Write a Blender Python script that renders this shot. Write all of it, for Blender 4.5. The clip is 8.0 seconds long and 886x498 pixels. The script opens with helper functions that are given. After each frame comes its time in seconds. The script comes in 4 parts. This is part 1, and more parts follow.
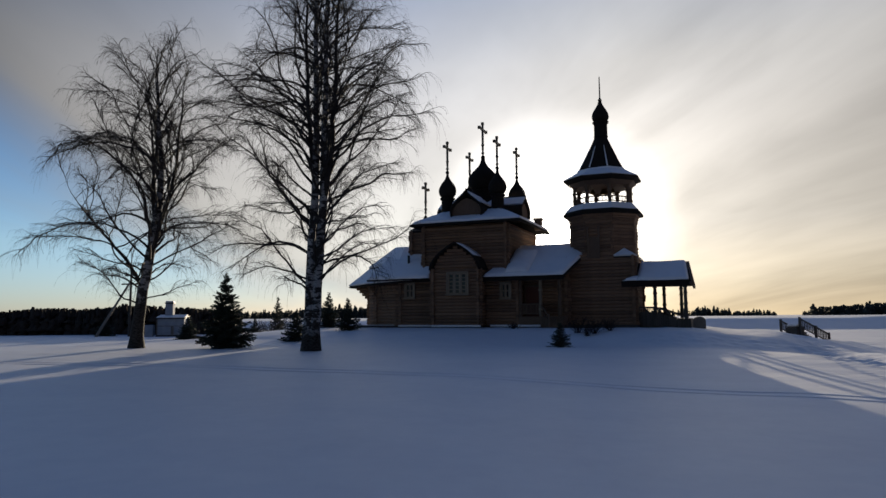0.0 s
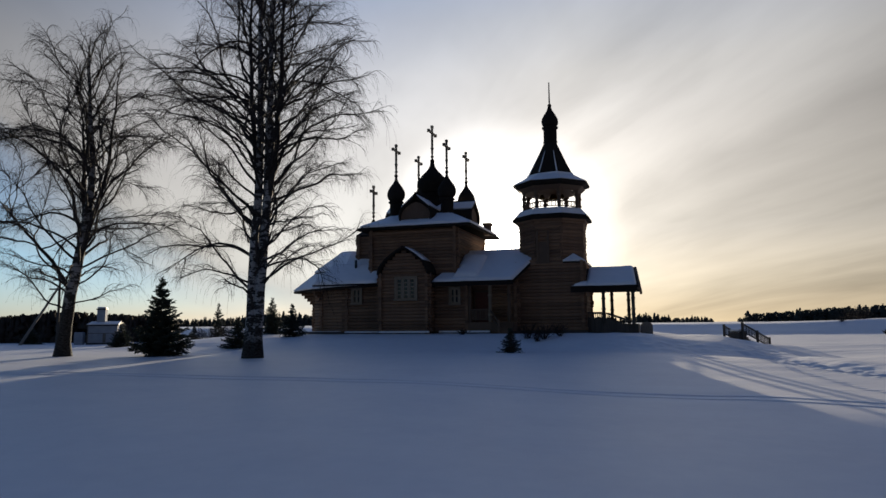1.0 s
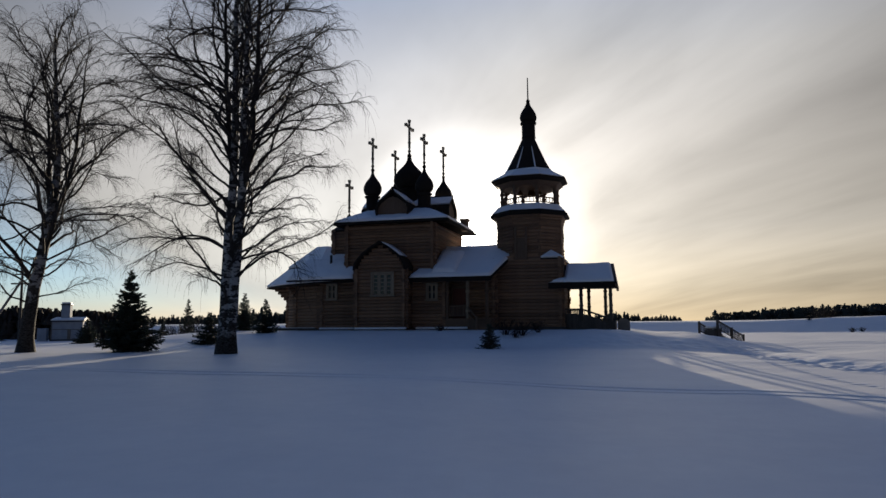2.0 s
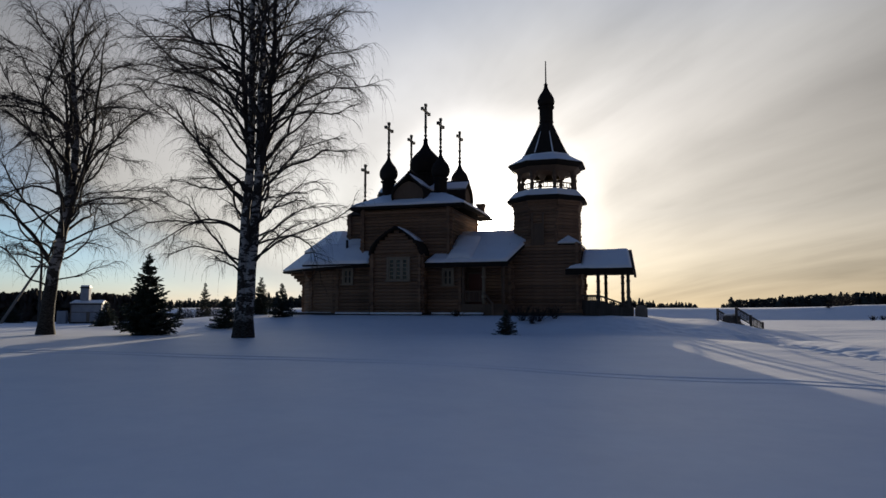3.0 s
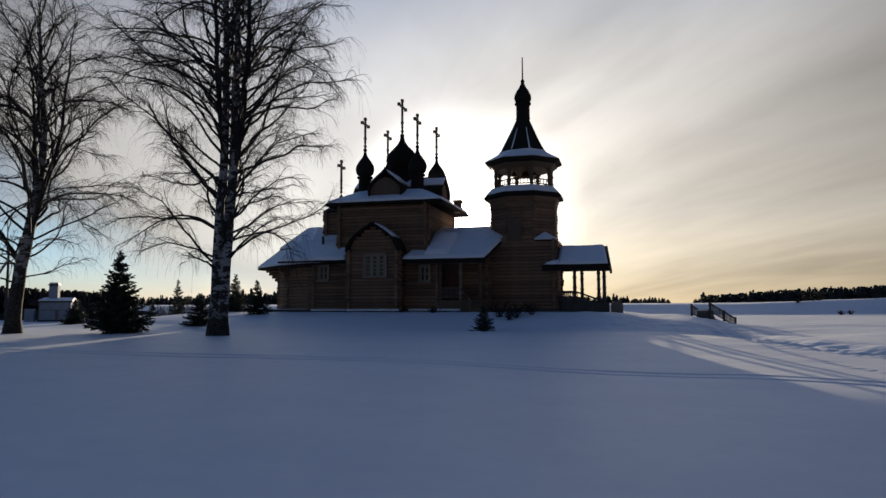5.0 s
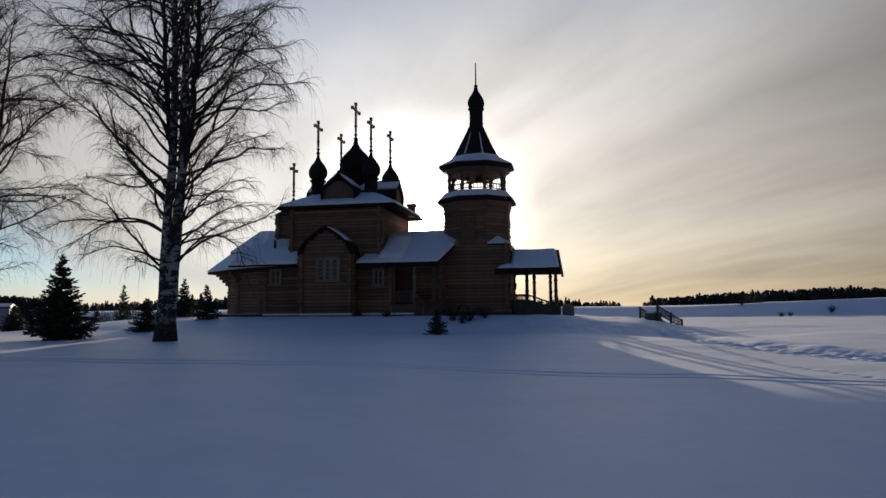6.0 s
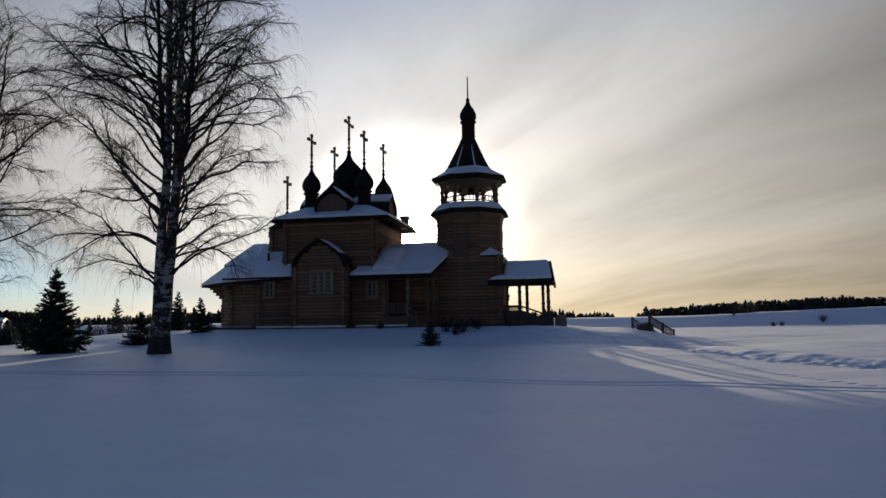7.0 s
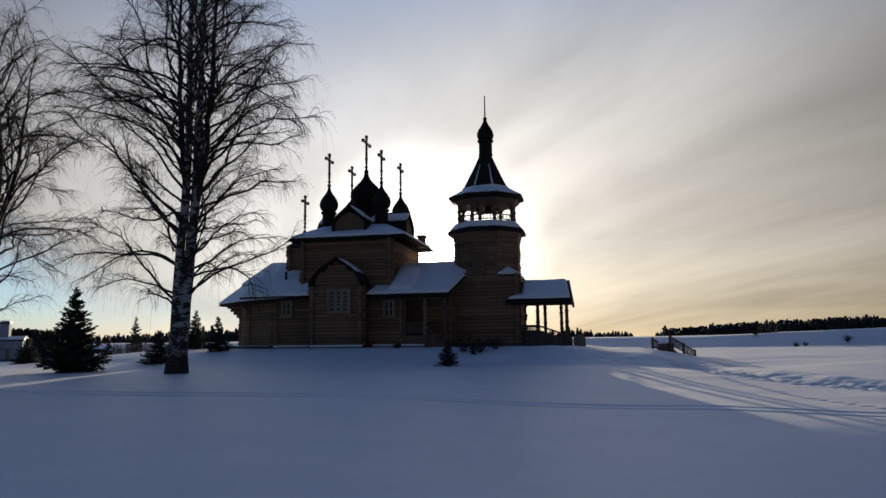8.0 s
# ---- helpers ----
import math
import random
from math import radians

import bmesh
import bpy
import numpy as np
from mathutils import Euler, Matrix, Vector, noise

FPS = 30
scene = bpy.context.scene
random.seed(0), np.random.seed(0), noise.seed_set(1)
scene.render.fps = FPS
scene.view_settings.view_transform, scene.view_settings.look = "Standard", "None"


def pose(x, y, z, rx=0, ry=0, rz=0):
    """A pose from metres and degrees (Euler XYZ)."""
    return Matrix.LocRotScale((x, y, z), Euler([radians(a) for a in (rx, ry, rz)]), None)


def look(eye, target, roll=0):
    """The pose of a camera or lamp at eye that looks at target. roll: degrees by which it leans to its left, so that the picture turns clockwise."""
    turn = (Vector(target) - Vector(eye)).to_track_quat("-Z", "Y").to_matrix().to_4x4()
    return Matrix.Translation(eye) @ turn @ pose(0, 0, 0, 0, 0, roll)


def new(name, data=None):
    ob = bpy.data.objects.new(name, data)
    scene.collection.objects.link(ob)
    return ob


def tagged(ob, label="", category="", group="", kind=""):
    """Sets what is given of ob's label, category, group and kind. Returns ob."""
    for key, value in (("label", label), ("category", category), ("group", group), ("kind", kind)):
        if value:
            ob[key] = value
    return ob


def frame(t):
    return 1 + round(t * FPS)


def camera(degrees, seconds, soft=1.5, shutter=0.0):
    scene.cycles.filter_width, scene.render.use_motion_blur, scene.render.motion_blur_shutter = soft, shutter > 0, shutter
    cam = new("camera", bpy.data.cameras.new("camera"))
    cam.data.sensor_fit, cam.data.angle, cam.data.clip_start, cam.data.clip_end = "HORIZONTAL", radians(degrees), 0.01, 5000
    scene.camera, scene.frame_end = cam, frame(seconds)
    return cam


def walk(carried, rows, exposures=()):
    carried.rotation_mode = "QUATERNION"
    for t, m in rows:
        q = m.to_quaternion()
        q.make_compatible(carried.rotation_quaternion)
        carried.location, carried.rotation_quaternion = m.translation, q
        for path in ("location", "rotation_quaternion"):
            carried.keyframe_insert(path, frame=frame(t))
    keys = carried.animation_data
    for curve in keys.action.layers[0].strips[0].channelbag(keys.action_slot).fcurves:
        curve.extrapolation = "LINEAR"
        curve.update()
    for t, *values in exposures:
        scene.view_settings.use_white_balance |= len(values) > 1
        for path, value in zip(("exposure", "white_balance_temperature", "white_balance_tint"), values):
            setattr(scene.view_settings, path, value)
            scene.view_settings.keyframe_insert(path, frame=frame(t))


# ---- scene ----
# ---------------------------------------------------------------- camera
EYE = 1.6
cam = camera(66.3, 8.0)
ROWS = [  # seconds, x, y, z, yaw, pitch, roll
    (0.0, 0.834, -1.875, 0.278, 5.213, 5.726, 0.367),
    (0.5, 0.864, -1.869, 0.314, 3.193, 5.800, 0.269),
    (1.0, 0.608, -0.926, 0.157, 0.668, 6.318, 0.502),
    (1.2, 0.480, -0.720, 0.120, -0.290, 6.350, 0.480),
    (2.3, 0.110, -0.180, -0.050, -1.765, 6.096, 0.380),
    (2.5, 0.061, -0.103, -0.065, -1.241, 5.989, 0.320),
    (3.0, 0.050, -0.075, 0.010, -0.535, 4.948, -0.020),
    (3.5, -0.003, 0.001, -0.001, -0.003, 4.432, -0.000),
    (4.0, -0.112, 0.071, 0.027, 0.124, 4.506, 0.003),
    (4.5, -0.110, 0.136, 0.060, -0.617, 4.636, -0.100),
    (4.7, -0.080, 0.110, 0.050, -1.338, 4.600, 0.020),
    (6.0, 0.022, -0.033, -0.000, -6.440, 4.947, 0.516),
    (6.5, 0.033, -0.205, -0.025, -7.200, 5.299, 0.650),
    (7.0, 0.044, -0.351, -0.059, -6.976, 5.971, 0.880),
    (7.5, 0.036, -0.241, -0.031, -6.123, 6.996, 0.769),
    (8.0, 0.022, -0.134, 0.010, -5.584, 7.547, 0.712),
]
walk(cam, [(t, pose(x, y, EYE + z, 0, 0, yaw) @ pose(0, 0, 0, pitch, 0, 0) @ pose(0, 0, 0, 90, 0, 0) @ pose(0, 0, 0, 0, 0, -roll))
           for t, x, y, z, yaw, pitch, roll in ROWS])

# ---------------------------------------------------------------- light
SUN_AZ, SUN_EL = 4.15, 6.72          # degrees right of +y, degrees up
SUN = Vector((math.sin(radians(SUN_AZ)) * math.cos(radians(SUN_EL)), math.cos(radians(SUN_AZ)) * math.cos(radians(SUN_EL)), math.sin(radians(SUN_EL))))
scene.view_settings.exposure = 0.97

sun_data = bpy.data.lights.new("sun", "SUN")
sun_data.energy, sun_data.angle, sun_data.color = 2.5, radians(0.53), (1.0, 0.84, 0.62)
sun_lamp = new("sun", sun_data)
sun_lamp.matrix_world = look(SUN * 200, (0, 0, 0))


class Nodes:
    """A short way to write node trees."""

    def __init__(self, tree):
        self.tree = tree
        tree.nodes.clear()

    def add(self, kind, links=None):
        n = self.tree.nodes.new(kind)
        for k, v in (links or {}).items():
            if isinstance(v, bpy.types.NodeSocket):
                self.tree.links.new(v, n.inputs[k])
            else:
                n.inputs[k].default_value = v
        return n

    def math(self, op, a, b=0.0, c=0.0, clamp=False):
        n = self.add("ShaderNodeMath", {0: a, 1: b, 2: c})
        n.operation, n.use_clamp = op, clamp
        return n.outputs[0]

    def vmath(self, op, a, b=(0, 0, 0)):
        n = self.add("ShaderNodeVectorMath", {0: a, 1: b})
        n.operation = op
        return n.outputs["Value"] if op in ("DOT_PRODUCT", "LENGTH") else n.outputs[0]

    def mix(self, fac, a, b, blend="MIX"):
        n = self.add("ShaderNodeMix")
        n.data_type, n.blend_type = "RGBA", blend
        for sock, v in ((n.inputs[0], fac), (n.inputs[6], a), (n.inputs[7], b)):
            if isinstance(v, bpy.types.NodeSocket):
                self.tree.links.new(v, sock)
            else:
                sock.default_value = (*v, 1) if isinstance(v, tuple) and len(v) == 3 else v
        return n.outputs[2]

    def ramp(self, fac, stops, interp="LINEAR"):
        n = self.add("ShaderNodeValToRGB", {0: fac})
        r = n.color_ramp
        r.interpolation = interp
        while len(r.elements) < len(stops):
            r.elements.new(0.5)
        for e, (p, c) in zip(r.elements, stops):
            e.position = p
            e.color = (*c, 1) if isinstance(c, tuple) else (c, c, c, 1)
        return n.outputs[0]

    def noise(self, vec, scale, detail=4.0, rough=0.55, distort=0.0):
        return self.add("ShaderNodeTexNoise", {"Vector": vec, "Scale": scale, "Detail": detail, "Roughness": rough, "Distortion": distort}).outputs[0]


world = bpy.data.worlds.new("world")
scene.world = world
world.use_nodes = True
w = Nodes(world.node_tree)
way = w.vmath("NORMALIZE", w.add("ShaderNodeTexCoord").outputs["Generated"])
sep = w.add("ShaderNodeSeparateXYZ", {0: way})
wx, wy, wz = sep.outputs
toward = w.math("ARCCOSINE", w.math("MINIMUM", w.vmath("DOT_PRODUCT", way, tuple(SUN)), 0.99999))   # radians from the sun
sky = w.add("ShaderNodeTexSky")
sky.sky_type, sky.sun_disc, sky.sun_elevation, sky.sun_rotation = "NISHITA", False, radians(SUN_EL), radians(SUN_AZ)
sky.altitude, sky.air_density, sky.dust_density, sky.ozone_density = 150.0, 1.0, 0.2, 4.0
clear = w.mix(1.0, sky.outputs[0], w.ramp(wz, [(0.0, (0.067, 0.073, 0.106)), (0.10, (0.104, 0.088, 0.089)), (0.30, (0.063, 0.064, 0.071)), (0.45, (0.048, 0.056, 0.069)), (0.75, (0.042, 0.055, 0.078))]), "MULTIPLY")
# high thin cloud, drawn out in streaks on a flat layer overhead
layer = w.math("ADD", wz, 0.12)
fx, fy = w.math("DIVIDE", wx, layer), w.math("DIVIDE", wy, layer)
FAN = radians(-14)
run_on = w.math("ADD", w.math("MULTIPLY", fx, math.sin(FAN)), w.math("MULTIPLY", fy, math.cos(FAN)))
across = w.math("SUBTRACT", w.math("MULTIPLY", fx, math.cos(FAN)), w.math("MULTIPLY", fy, math.sin(FAN)))
streaky = w.add("ShaderNodeCombineXYZ", {0: w.math("MULTIPLY", across, 1.5), 1: w.math("ADD", w.math("MULTIPLY", run_on, 0.42), 4.3)}).outputs[0]
n_big = w.noise(streaky, 0.75, 5.0, 0.5, 0.5)
n_fine = w.noise(streaky, 2.6, 6.0, 0.6, 0.4)
tone = w.math("ADD", w.math("MULTIPLY", n_big, 0.86), w.math("MULTIPLY", n_fine, 0.14))
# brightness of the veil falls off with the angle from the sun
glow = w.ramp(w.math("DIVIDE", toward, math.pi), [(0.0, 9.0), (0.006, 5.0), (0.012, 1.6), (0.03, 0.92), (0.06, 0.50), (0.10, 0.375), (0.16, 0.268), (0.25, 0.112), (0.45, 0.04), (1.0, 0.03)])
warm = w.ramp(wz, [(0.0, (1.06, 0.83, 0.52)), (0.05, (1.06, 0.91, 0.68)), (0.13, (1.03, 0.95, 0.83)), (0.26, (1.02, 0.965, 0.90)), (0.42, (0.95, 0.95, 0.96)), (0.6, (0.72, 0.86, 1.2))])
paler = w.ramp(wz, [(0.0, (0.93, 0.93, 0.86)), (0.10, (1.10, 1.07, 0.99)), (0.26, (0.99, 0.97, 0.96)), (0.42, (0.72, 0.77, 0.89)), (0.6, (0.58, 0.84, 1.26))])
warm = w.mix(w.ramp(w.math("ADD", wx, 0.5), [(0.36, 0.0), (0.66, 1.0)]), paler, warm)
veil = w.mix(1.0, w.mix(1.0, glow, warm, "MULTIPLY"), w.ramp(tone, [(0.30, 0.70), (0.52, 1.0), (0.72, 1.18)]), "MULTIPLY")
# the veil thins out towards the east and overhead
edge = w.math("ADD", w.math("ADD", w.math("MULTIPLY", wx, 2.6), w.math("MULTIPLY", wz, 2.4)), w.math("MULTIPLY", w.math("SUBTRACT", n_big, 0.5), 0.9))
edge = w.math("ADD", edge, w.math("MULTIPLY", w.ramp(wz, [(0.03, 0.0), (0.11, 1.0)]), 0.42))
cover = w.math("MULTIPLY", w.ramp(w.math("ADD", edge, 1.10), [(0.10, 0.0), (0.80, 1.0)], "EASE"), w.ramp(wz, [(0.35, 1.0), (0.75, 0.25)]))
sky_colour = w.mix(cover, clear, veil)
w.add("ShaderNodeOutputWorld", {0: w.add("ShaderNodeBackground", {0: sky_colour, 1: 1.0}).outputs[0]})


# ---------------------------------------------------------------- materials
def material(name, rough=0.7, metal=0.0, shine=0.5):
    m = bpy.data.materials.new(name)
    m.use_nodes = True
    k = Nodes(m.node_tree)
    k.bsdf = k.add("ShaderNodeBsdfPrincipled", {"Roughness": rough, "Metallic": metal, "Specular IOR Level": shine})
    k.add("ShaderNodeOutputMaterial", {0: k.bsdf.outputs[0]})
    k.pos = k.add("ShaderNodeTexCoord").outputs["Object"]
    return m, k


def finish(k, colour, height=None, strength=0.3, distance=0.02):
    k.tree.links.new(colour, k.bsdf.inputs["Base Color"])
    if height is not None:
        bump = k.add("ShaderNodeBump", {"Height": height, "Strength": strength, "Distance": distance})
        k.tree.links.new(bump.outputs[0], k.bsdf.inputs["Normal"])


def wood(name, dark, light, stretch=(1.5, 1.5, 12), rough=0.75, shine=0.5):
    m, k = material(name, rough, 0.0, shine)
    v = k.add("ShaderNodeMapping", {"Vector": k.pos, "Scale": stretch}).outputs[0]
    grain = k.noise(v, 2.0, 6, 0.65)
    blotch = k.noise(k.pos, 0.6, 3)
    isle = k.add("ShaderNodeNewGeometry").outputs["Random Per Island"]
    each = k.add("ShaderNodeObjectInfo").outputs["Random"]
    vary = k.math("FRACT", k.math("ADD", isle, each))
    f = k.math("ADD", k.math("ADD", k.math("MULTIPLY", grain, 0.5), k.math("MULTIPLY", blotch, 0.35)), k.math("MULTIPLY", vary, 0.3), clamp=True)
    finish(k, k.ramp(f, [(0.25, dark), (0.8, light)]), grain, 0.35, 0.015)
    return m


LOG = wood("weathered_logs", (0.065, 0.036, 0.021), (0.285, 0.163, 0.092))
BOARD = wood("brown_boards", (0.06, 0.036, 0.022), (0.16, 0.10, 0.062), (6, 6, 1.2))
PALE = wood("pale_boards", (0.16, 0.12, 0.08), (0.30, 0.235, 0.165), (6, 6, 1.2))
GREYWOOD = wood("grey_wood", (0.10, 0.085, 0.07), (0.24, 0.21, 0.18), (6, 6, 1.5))
POLEWOOD = wood("dark_pole_wood", (0.03, 0.025, 0.02), (0.085, 0.072, 0.06), (6, 6, 1.0))
SHINGLE = wood("dark_shingles", (0.008, 0.007, 0.006), (0.030, 0.024, 0.020), (5, 5, 2), 0.9, 0.15)


def snow_material():
    m, k = material("snow", 0.55)
    big = k.noise(k.pos, 0.35, 4)
    fine = k.noise(k.pos, 14.0, 5, 0.7)
    mid = k.noise(k.pos, 2.2, 4)
    f = k.math("ADD", k.math("MULTIPLY", big, 0.6), k.math("MULTIPLY", mid, 0.4))
    finish(k, k.ramp(f, [(0.3, (0.77, 0.785, 0.82)), (0.7, (0.87, 0.875, 0.89))]),
           k.math("ADD", k.math("MULTIPLY", fine, 0.25), mid), 0.25, 0.03)
    return m


SNOW = snow_material()


def bark_material(name, foot, pale):
    m, k = material(name, 0.8, 0.0, 0.12)
    v = k.add("ShaderNodeMapping", {"Vector": k.pos, "Scale": (2.2, 2.2, 5.0)}).outputs[0]
    dashes = k.noise(v, 1.0, 5, 0.6)
    patch = k.noise(k.pos, 1.7, 4, 0.6)
    z = k.add("ShaderNodeSeparateXYZ", {0: k.pos}).outputs[2]
    rough_foot = k.ramp(k.math("ADD", k.math("MULTIPLY", z, 0.14), k.math("MULTIPLY", patch, 1.0)), [(foot, 1.0), (foot + 0.14, 0.0)])
    f = k.math("ADD", k.ramp(dashes, [(0.46, 1.0), (0.51, 0.0)]), rough_foot, clamp=True)
    f = k.math("ADD", f, k.ramp(patch, [(0.53, 0.0), (0.57, 1.0)]), clamp=True)
    finish(k, k.mix(f, (pale, pale * 0.985, pale * 0.97), k.ramp(k.noise(v, 4.0, 4, 0.65), [(0.38, (0.012, 0.011, 0.010)), (0.66, (0.075, 0.07, 0.066))])), dashes, 0.9, 0.05)
    return m


BARK = bark_material("birch_bark", 0.60, 0.33)
OLDBARK = bark_material("old_birch_bark", 0.84, 0.28)


def plain(name, a, b, scale=3.0, rough=0.7, metal=0.0, shine=0.5):
    m, k = material(name, rough, metal, shine)
    n = k.noise(k.pos, scale, 5, 0.6)
    finish(k, k.ramp(n, [(0.3, a), (0.7, b)]), n, 0.2, 0.01)
    return m


TWIG = plain("birch_twigs", (0.018, 0.016, 0.016), (0.040, 0.034, 0.033), 4.0, 0.75, 0.0, 0.15)
LIMB = plain("birch_limbs", (0.018, 0.016, 0.015), (0.05, 0.044, 0.041), 3.0, 0.75, 0.0, 0.15)
NEEDLE = plain("fir_needles", (0.010, 0.018, 0.010), (0.024, 0.038, 0.02), 2.5, 0.65)
FIRBARK = plain("fir_bark", (0.05, 0.035, 0.025), (0.10, 0.075, 0.055), 8.0, 0.85)
FOREST = plain("far_forest", (0.014, 0.017, 0.014), (0.030, 0.034, 0.027), 0.05, 0.8)
THICKET = plain("brown_thicket", (0.032, 0.027, 0.024), (0.070, 0.058, 0.050), 0.6, 0.9, 0.0, 0.1)
IRON = plain("dark_iron", (0.02, 0.02, 0.02), (0.05, 0.048, 0.045), 6.0, 0.5, 0.6)
BRONZE = plain("bell_bronze", (0.10, 0.07, 0.03), (0.2, 0.14, 0.06), 5.0, 0.4, 0.9)
WHITEWASH = plain("whitewash", (0.26, 0.285, 0.33), (0.36, 0.38, 0.42), 2.5, 0.8)
GOLD = plain("pale_cross_wood", (0.05, 0.042, 0.03), (0.13, 0.105, 0.07), 4.0, 0.5)
GLASS = plain("dark_window_glass", (0.006, 0.006, 0.007), (0.014, 0.015, 0.017), 1.0, 0.08, 0.0, 0.25)
REDDOOR = wood("red_brown_door", (0.06, 0.02, 0.014), (0.13, 0.045, 0.03), (6, 6, 1.2))


# ---------------------------------------------------------------- building helpers
def thing(name, m, label, category, group="", kind=""):
    ob = new(name)
    ob.matrix_world = m
    return tagged(ob, label, category, group, kind)


def part(name, bm, mat, parent, label="", smooth=False):
    """Links a bmesh as ONE mesh object under a thing or a part."""
    me = bpy.data.meshes.new(name)
    bmesh.ops.recalc_face_normals(bm, faces=bm.faces)
    bm.to_mesh(me)
    bm.free()
    if smooth:
        me.shade_smooth()
    me.materials.append(mat)
    ob = new(name, me)
    ob.parent = parent
    return tagged(ob, label)


def box(bm, x0, x1, y0, y1, z0, z1, bevel=0.0, m=None):
    r = bmesh.ops.create_cube(bm, size=1.0)
    t = Matrix.Translation(((x0 + x1) / 2, (y0 + y1) / 2, (z0 + z1) / 2)) @ Matrix.Diagonal((abs(x1 - x0), abs(y1 - y0), abs(z1 - z0), 1))
    bmesh.ops.transform(bm, matrix=(m @ t) if m else t, verts=r["verts"])
    if bevel:
        es = list({e for v in r["verts"] for e in v.link_edges})
        bmesh.ops.bevel(bm, geom=es, offset=bevel, segments=2, affect="EDGES", profile=0.6)
    return bm


def rod(bm, p, q, r0, r1=None, sides=8, caps=True):
    """A tapered round bar from p to q."""
    p, q = Vector(p), Vector(q)
    d = q - p
    turn = d.to_track_quat("Z", "Y").to_matrix().to_4x4()
    bmesh.ops.create_cone(bm, cap_ends=caps, segments=sides, radius1=r0, radius2=r0 if r1 is None else r1, depth=d.length,
                          matrix=Matrix.Translation((p + q) / 2) @ turn)
    return bm


def lathe(bm, profile, sides, at=(0, 0), turn=0.0, rib=0.0):
    """A turned solid from (radius, height) pairs."""
    rings = []
    for r, z in profile:
        rings.append([bm.verts.new((at[0] + r * (1 + rib * (i % 2)) * math.cos(turn + 2 * math.pi * i / sides),
                                    at[1] + r * (1 + rib * (i % 2)) * math.sin(turn + 2 * math.pi * i / sides), z)) for i in range(sides)])
    for lo, hi in zip(rings, rings[1:]):
        for i in range(sides):
            bm.faces.new((lo[i], lo[(i + 1) % sides], hi[(i + 1) % sides], hi[i]))
    bm.faces.new(rings[0][::-1])
    bm.faces.new(rings[-1])
    return bm


def slab(bm, corners, thick, bevel=0.0):
    """A flat plate, its upper face through the corners; the thickness hangs below (or stands above if negative)."""
    vs = [Vector(c) for c in corners]
    n = (vs[1] - vs[0]).cross(vs[2] - vs[1]).normalized()
    if n.z < 0:
        n = -n
    top = [bm.verts.new(v) for v in vs]
    low = [bm.verts.new(v - n * thick) for v in vs]
    fs = [bm.faces.new(top), bm.faces.new(low[::-1])]
    for i in range(len(vs)):
        j = (i + 1) % len(vs)
        fs.append(bm.faces.new((top[i], low[i], low[j], top[j])))
    if bevel:
        es = list({e for f in fs for e in f.edges})
        bmesh.ops.bevel(bm, geom=es, offset=bevel, segments=2, affect="EDGES", profile=0.6)
    return bm


def logs(bm, p, q, z0, z1, d=0.25, over=0.28, shift=0.0):
    """A wall of round logs from p to q (plan), their ends standing out past the corners."""
    p, q = Vector((*p, 0)), Vector((*q, 0))
    e = (q - p).normalized()
    z = z0 + d / 2 + shift
    while z < z1 - d * 0.3:
        j = random.uniform(-0.05, 0.05)
        r = d / 2 * random.uniform(1.03, 1.12)
        rod(bm, p - e * (over + j) + Vector((0, 0, z)), q + e * (over - j) + Vector((0, 0, z)), r, r * random.uniform(0.95, 1.0), 8)
        z += d
    return bm


def keel(width, height, n=10, out1=1.02, out2=0.42, up1=0.42, up2=0.78):
    """Half of a keel arch, from its foot to its peak, as (x, z)."""
    pts = []
    for i in range(n + 1):
        t = i / n
        a, b, c, d = (1 - t) ** 3, 3 * t * (1 - t) ** 2, 3 * t * t * (1 - t), t ** 3
        pts.append((width / 2 * (a + out1 * b + out2 * c), height * (up1 * b + up2 * c + d)))
    return pts


def arch_shell(bm, outline, thick, along, lo, hi, centre, z0):
    """A vault whose section is the keel outline; it runs along x ('x') or y ('y') from lo to hi."""
    full = outline + [(-x, z) for x, z in outline[-2::-1]]
    inner = []
    for i, (x, z) in enumerate(full):
        k = max(0.0, 1 - thick / max(math.hypot(full[0][0], outline[-1][1] * 0.6), 0.1))
        inner.append((x * k, z * k if i not in (0, len(full) - 1) else z))
    rings = []
    for pos in (lo, hi):
        for line in (full, inner):
            rings.append([bm.verts.new((centre + x, pos, z0 + z) if along == "y" else (pos, centre + x, z0 + z)) for x, z in line])
    oa, ia, ob, ib = rings
    for i in range(len(full) - 1):
        for u, v in ((oa, ob), (ia, ib), (oa, ia), (ob, ib)):
            bm.faces.new((u[i], u[i + 1], v[i + 1], v[i]))
    for i in (0, -1):
        bm.faces.new((oa[i], ob[i], ib[i], ia[i]))
    return bm


def arch_fill(bm, outline, along, pos, centre, z0, k=0.95):
    full = outline + [(-x, z) for x, z in outline[-2::-1]]
    fr = [bm.verts.new((centre + x * k, pos, z0 + z * k) if along == "y" else (pos, centre + x * k, z0 + z * k)) for x, z in full]
    bm.faces.new(fr)
    r = bmesh.ops.extrude_face_region(bm, geom=list(bm.faces)[-1:])
    vs = [g for g in r["geom"] if isinstance(g, bmesh.types.BMVert)]
    bmesh.ops.translate(bm, verts=vs, vec=(0, 0.06, 0) if along == "y" else (0.06, 0, 0))
    return bm


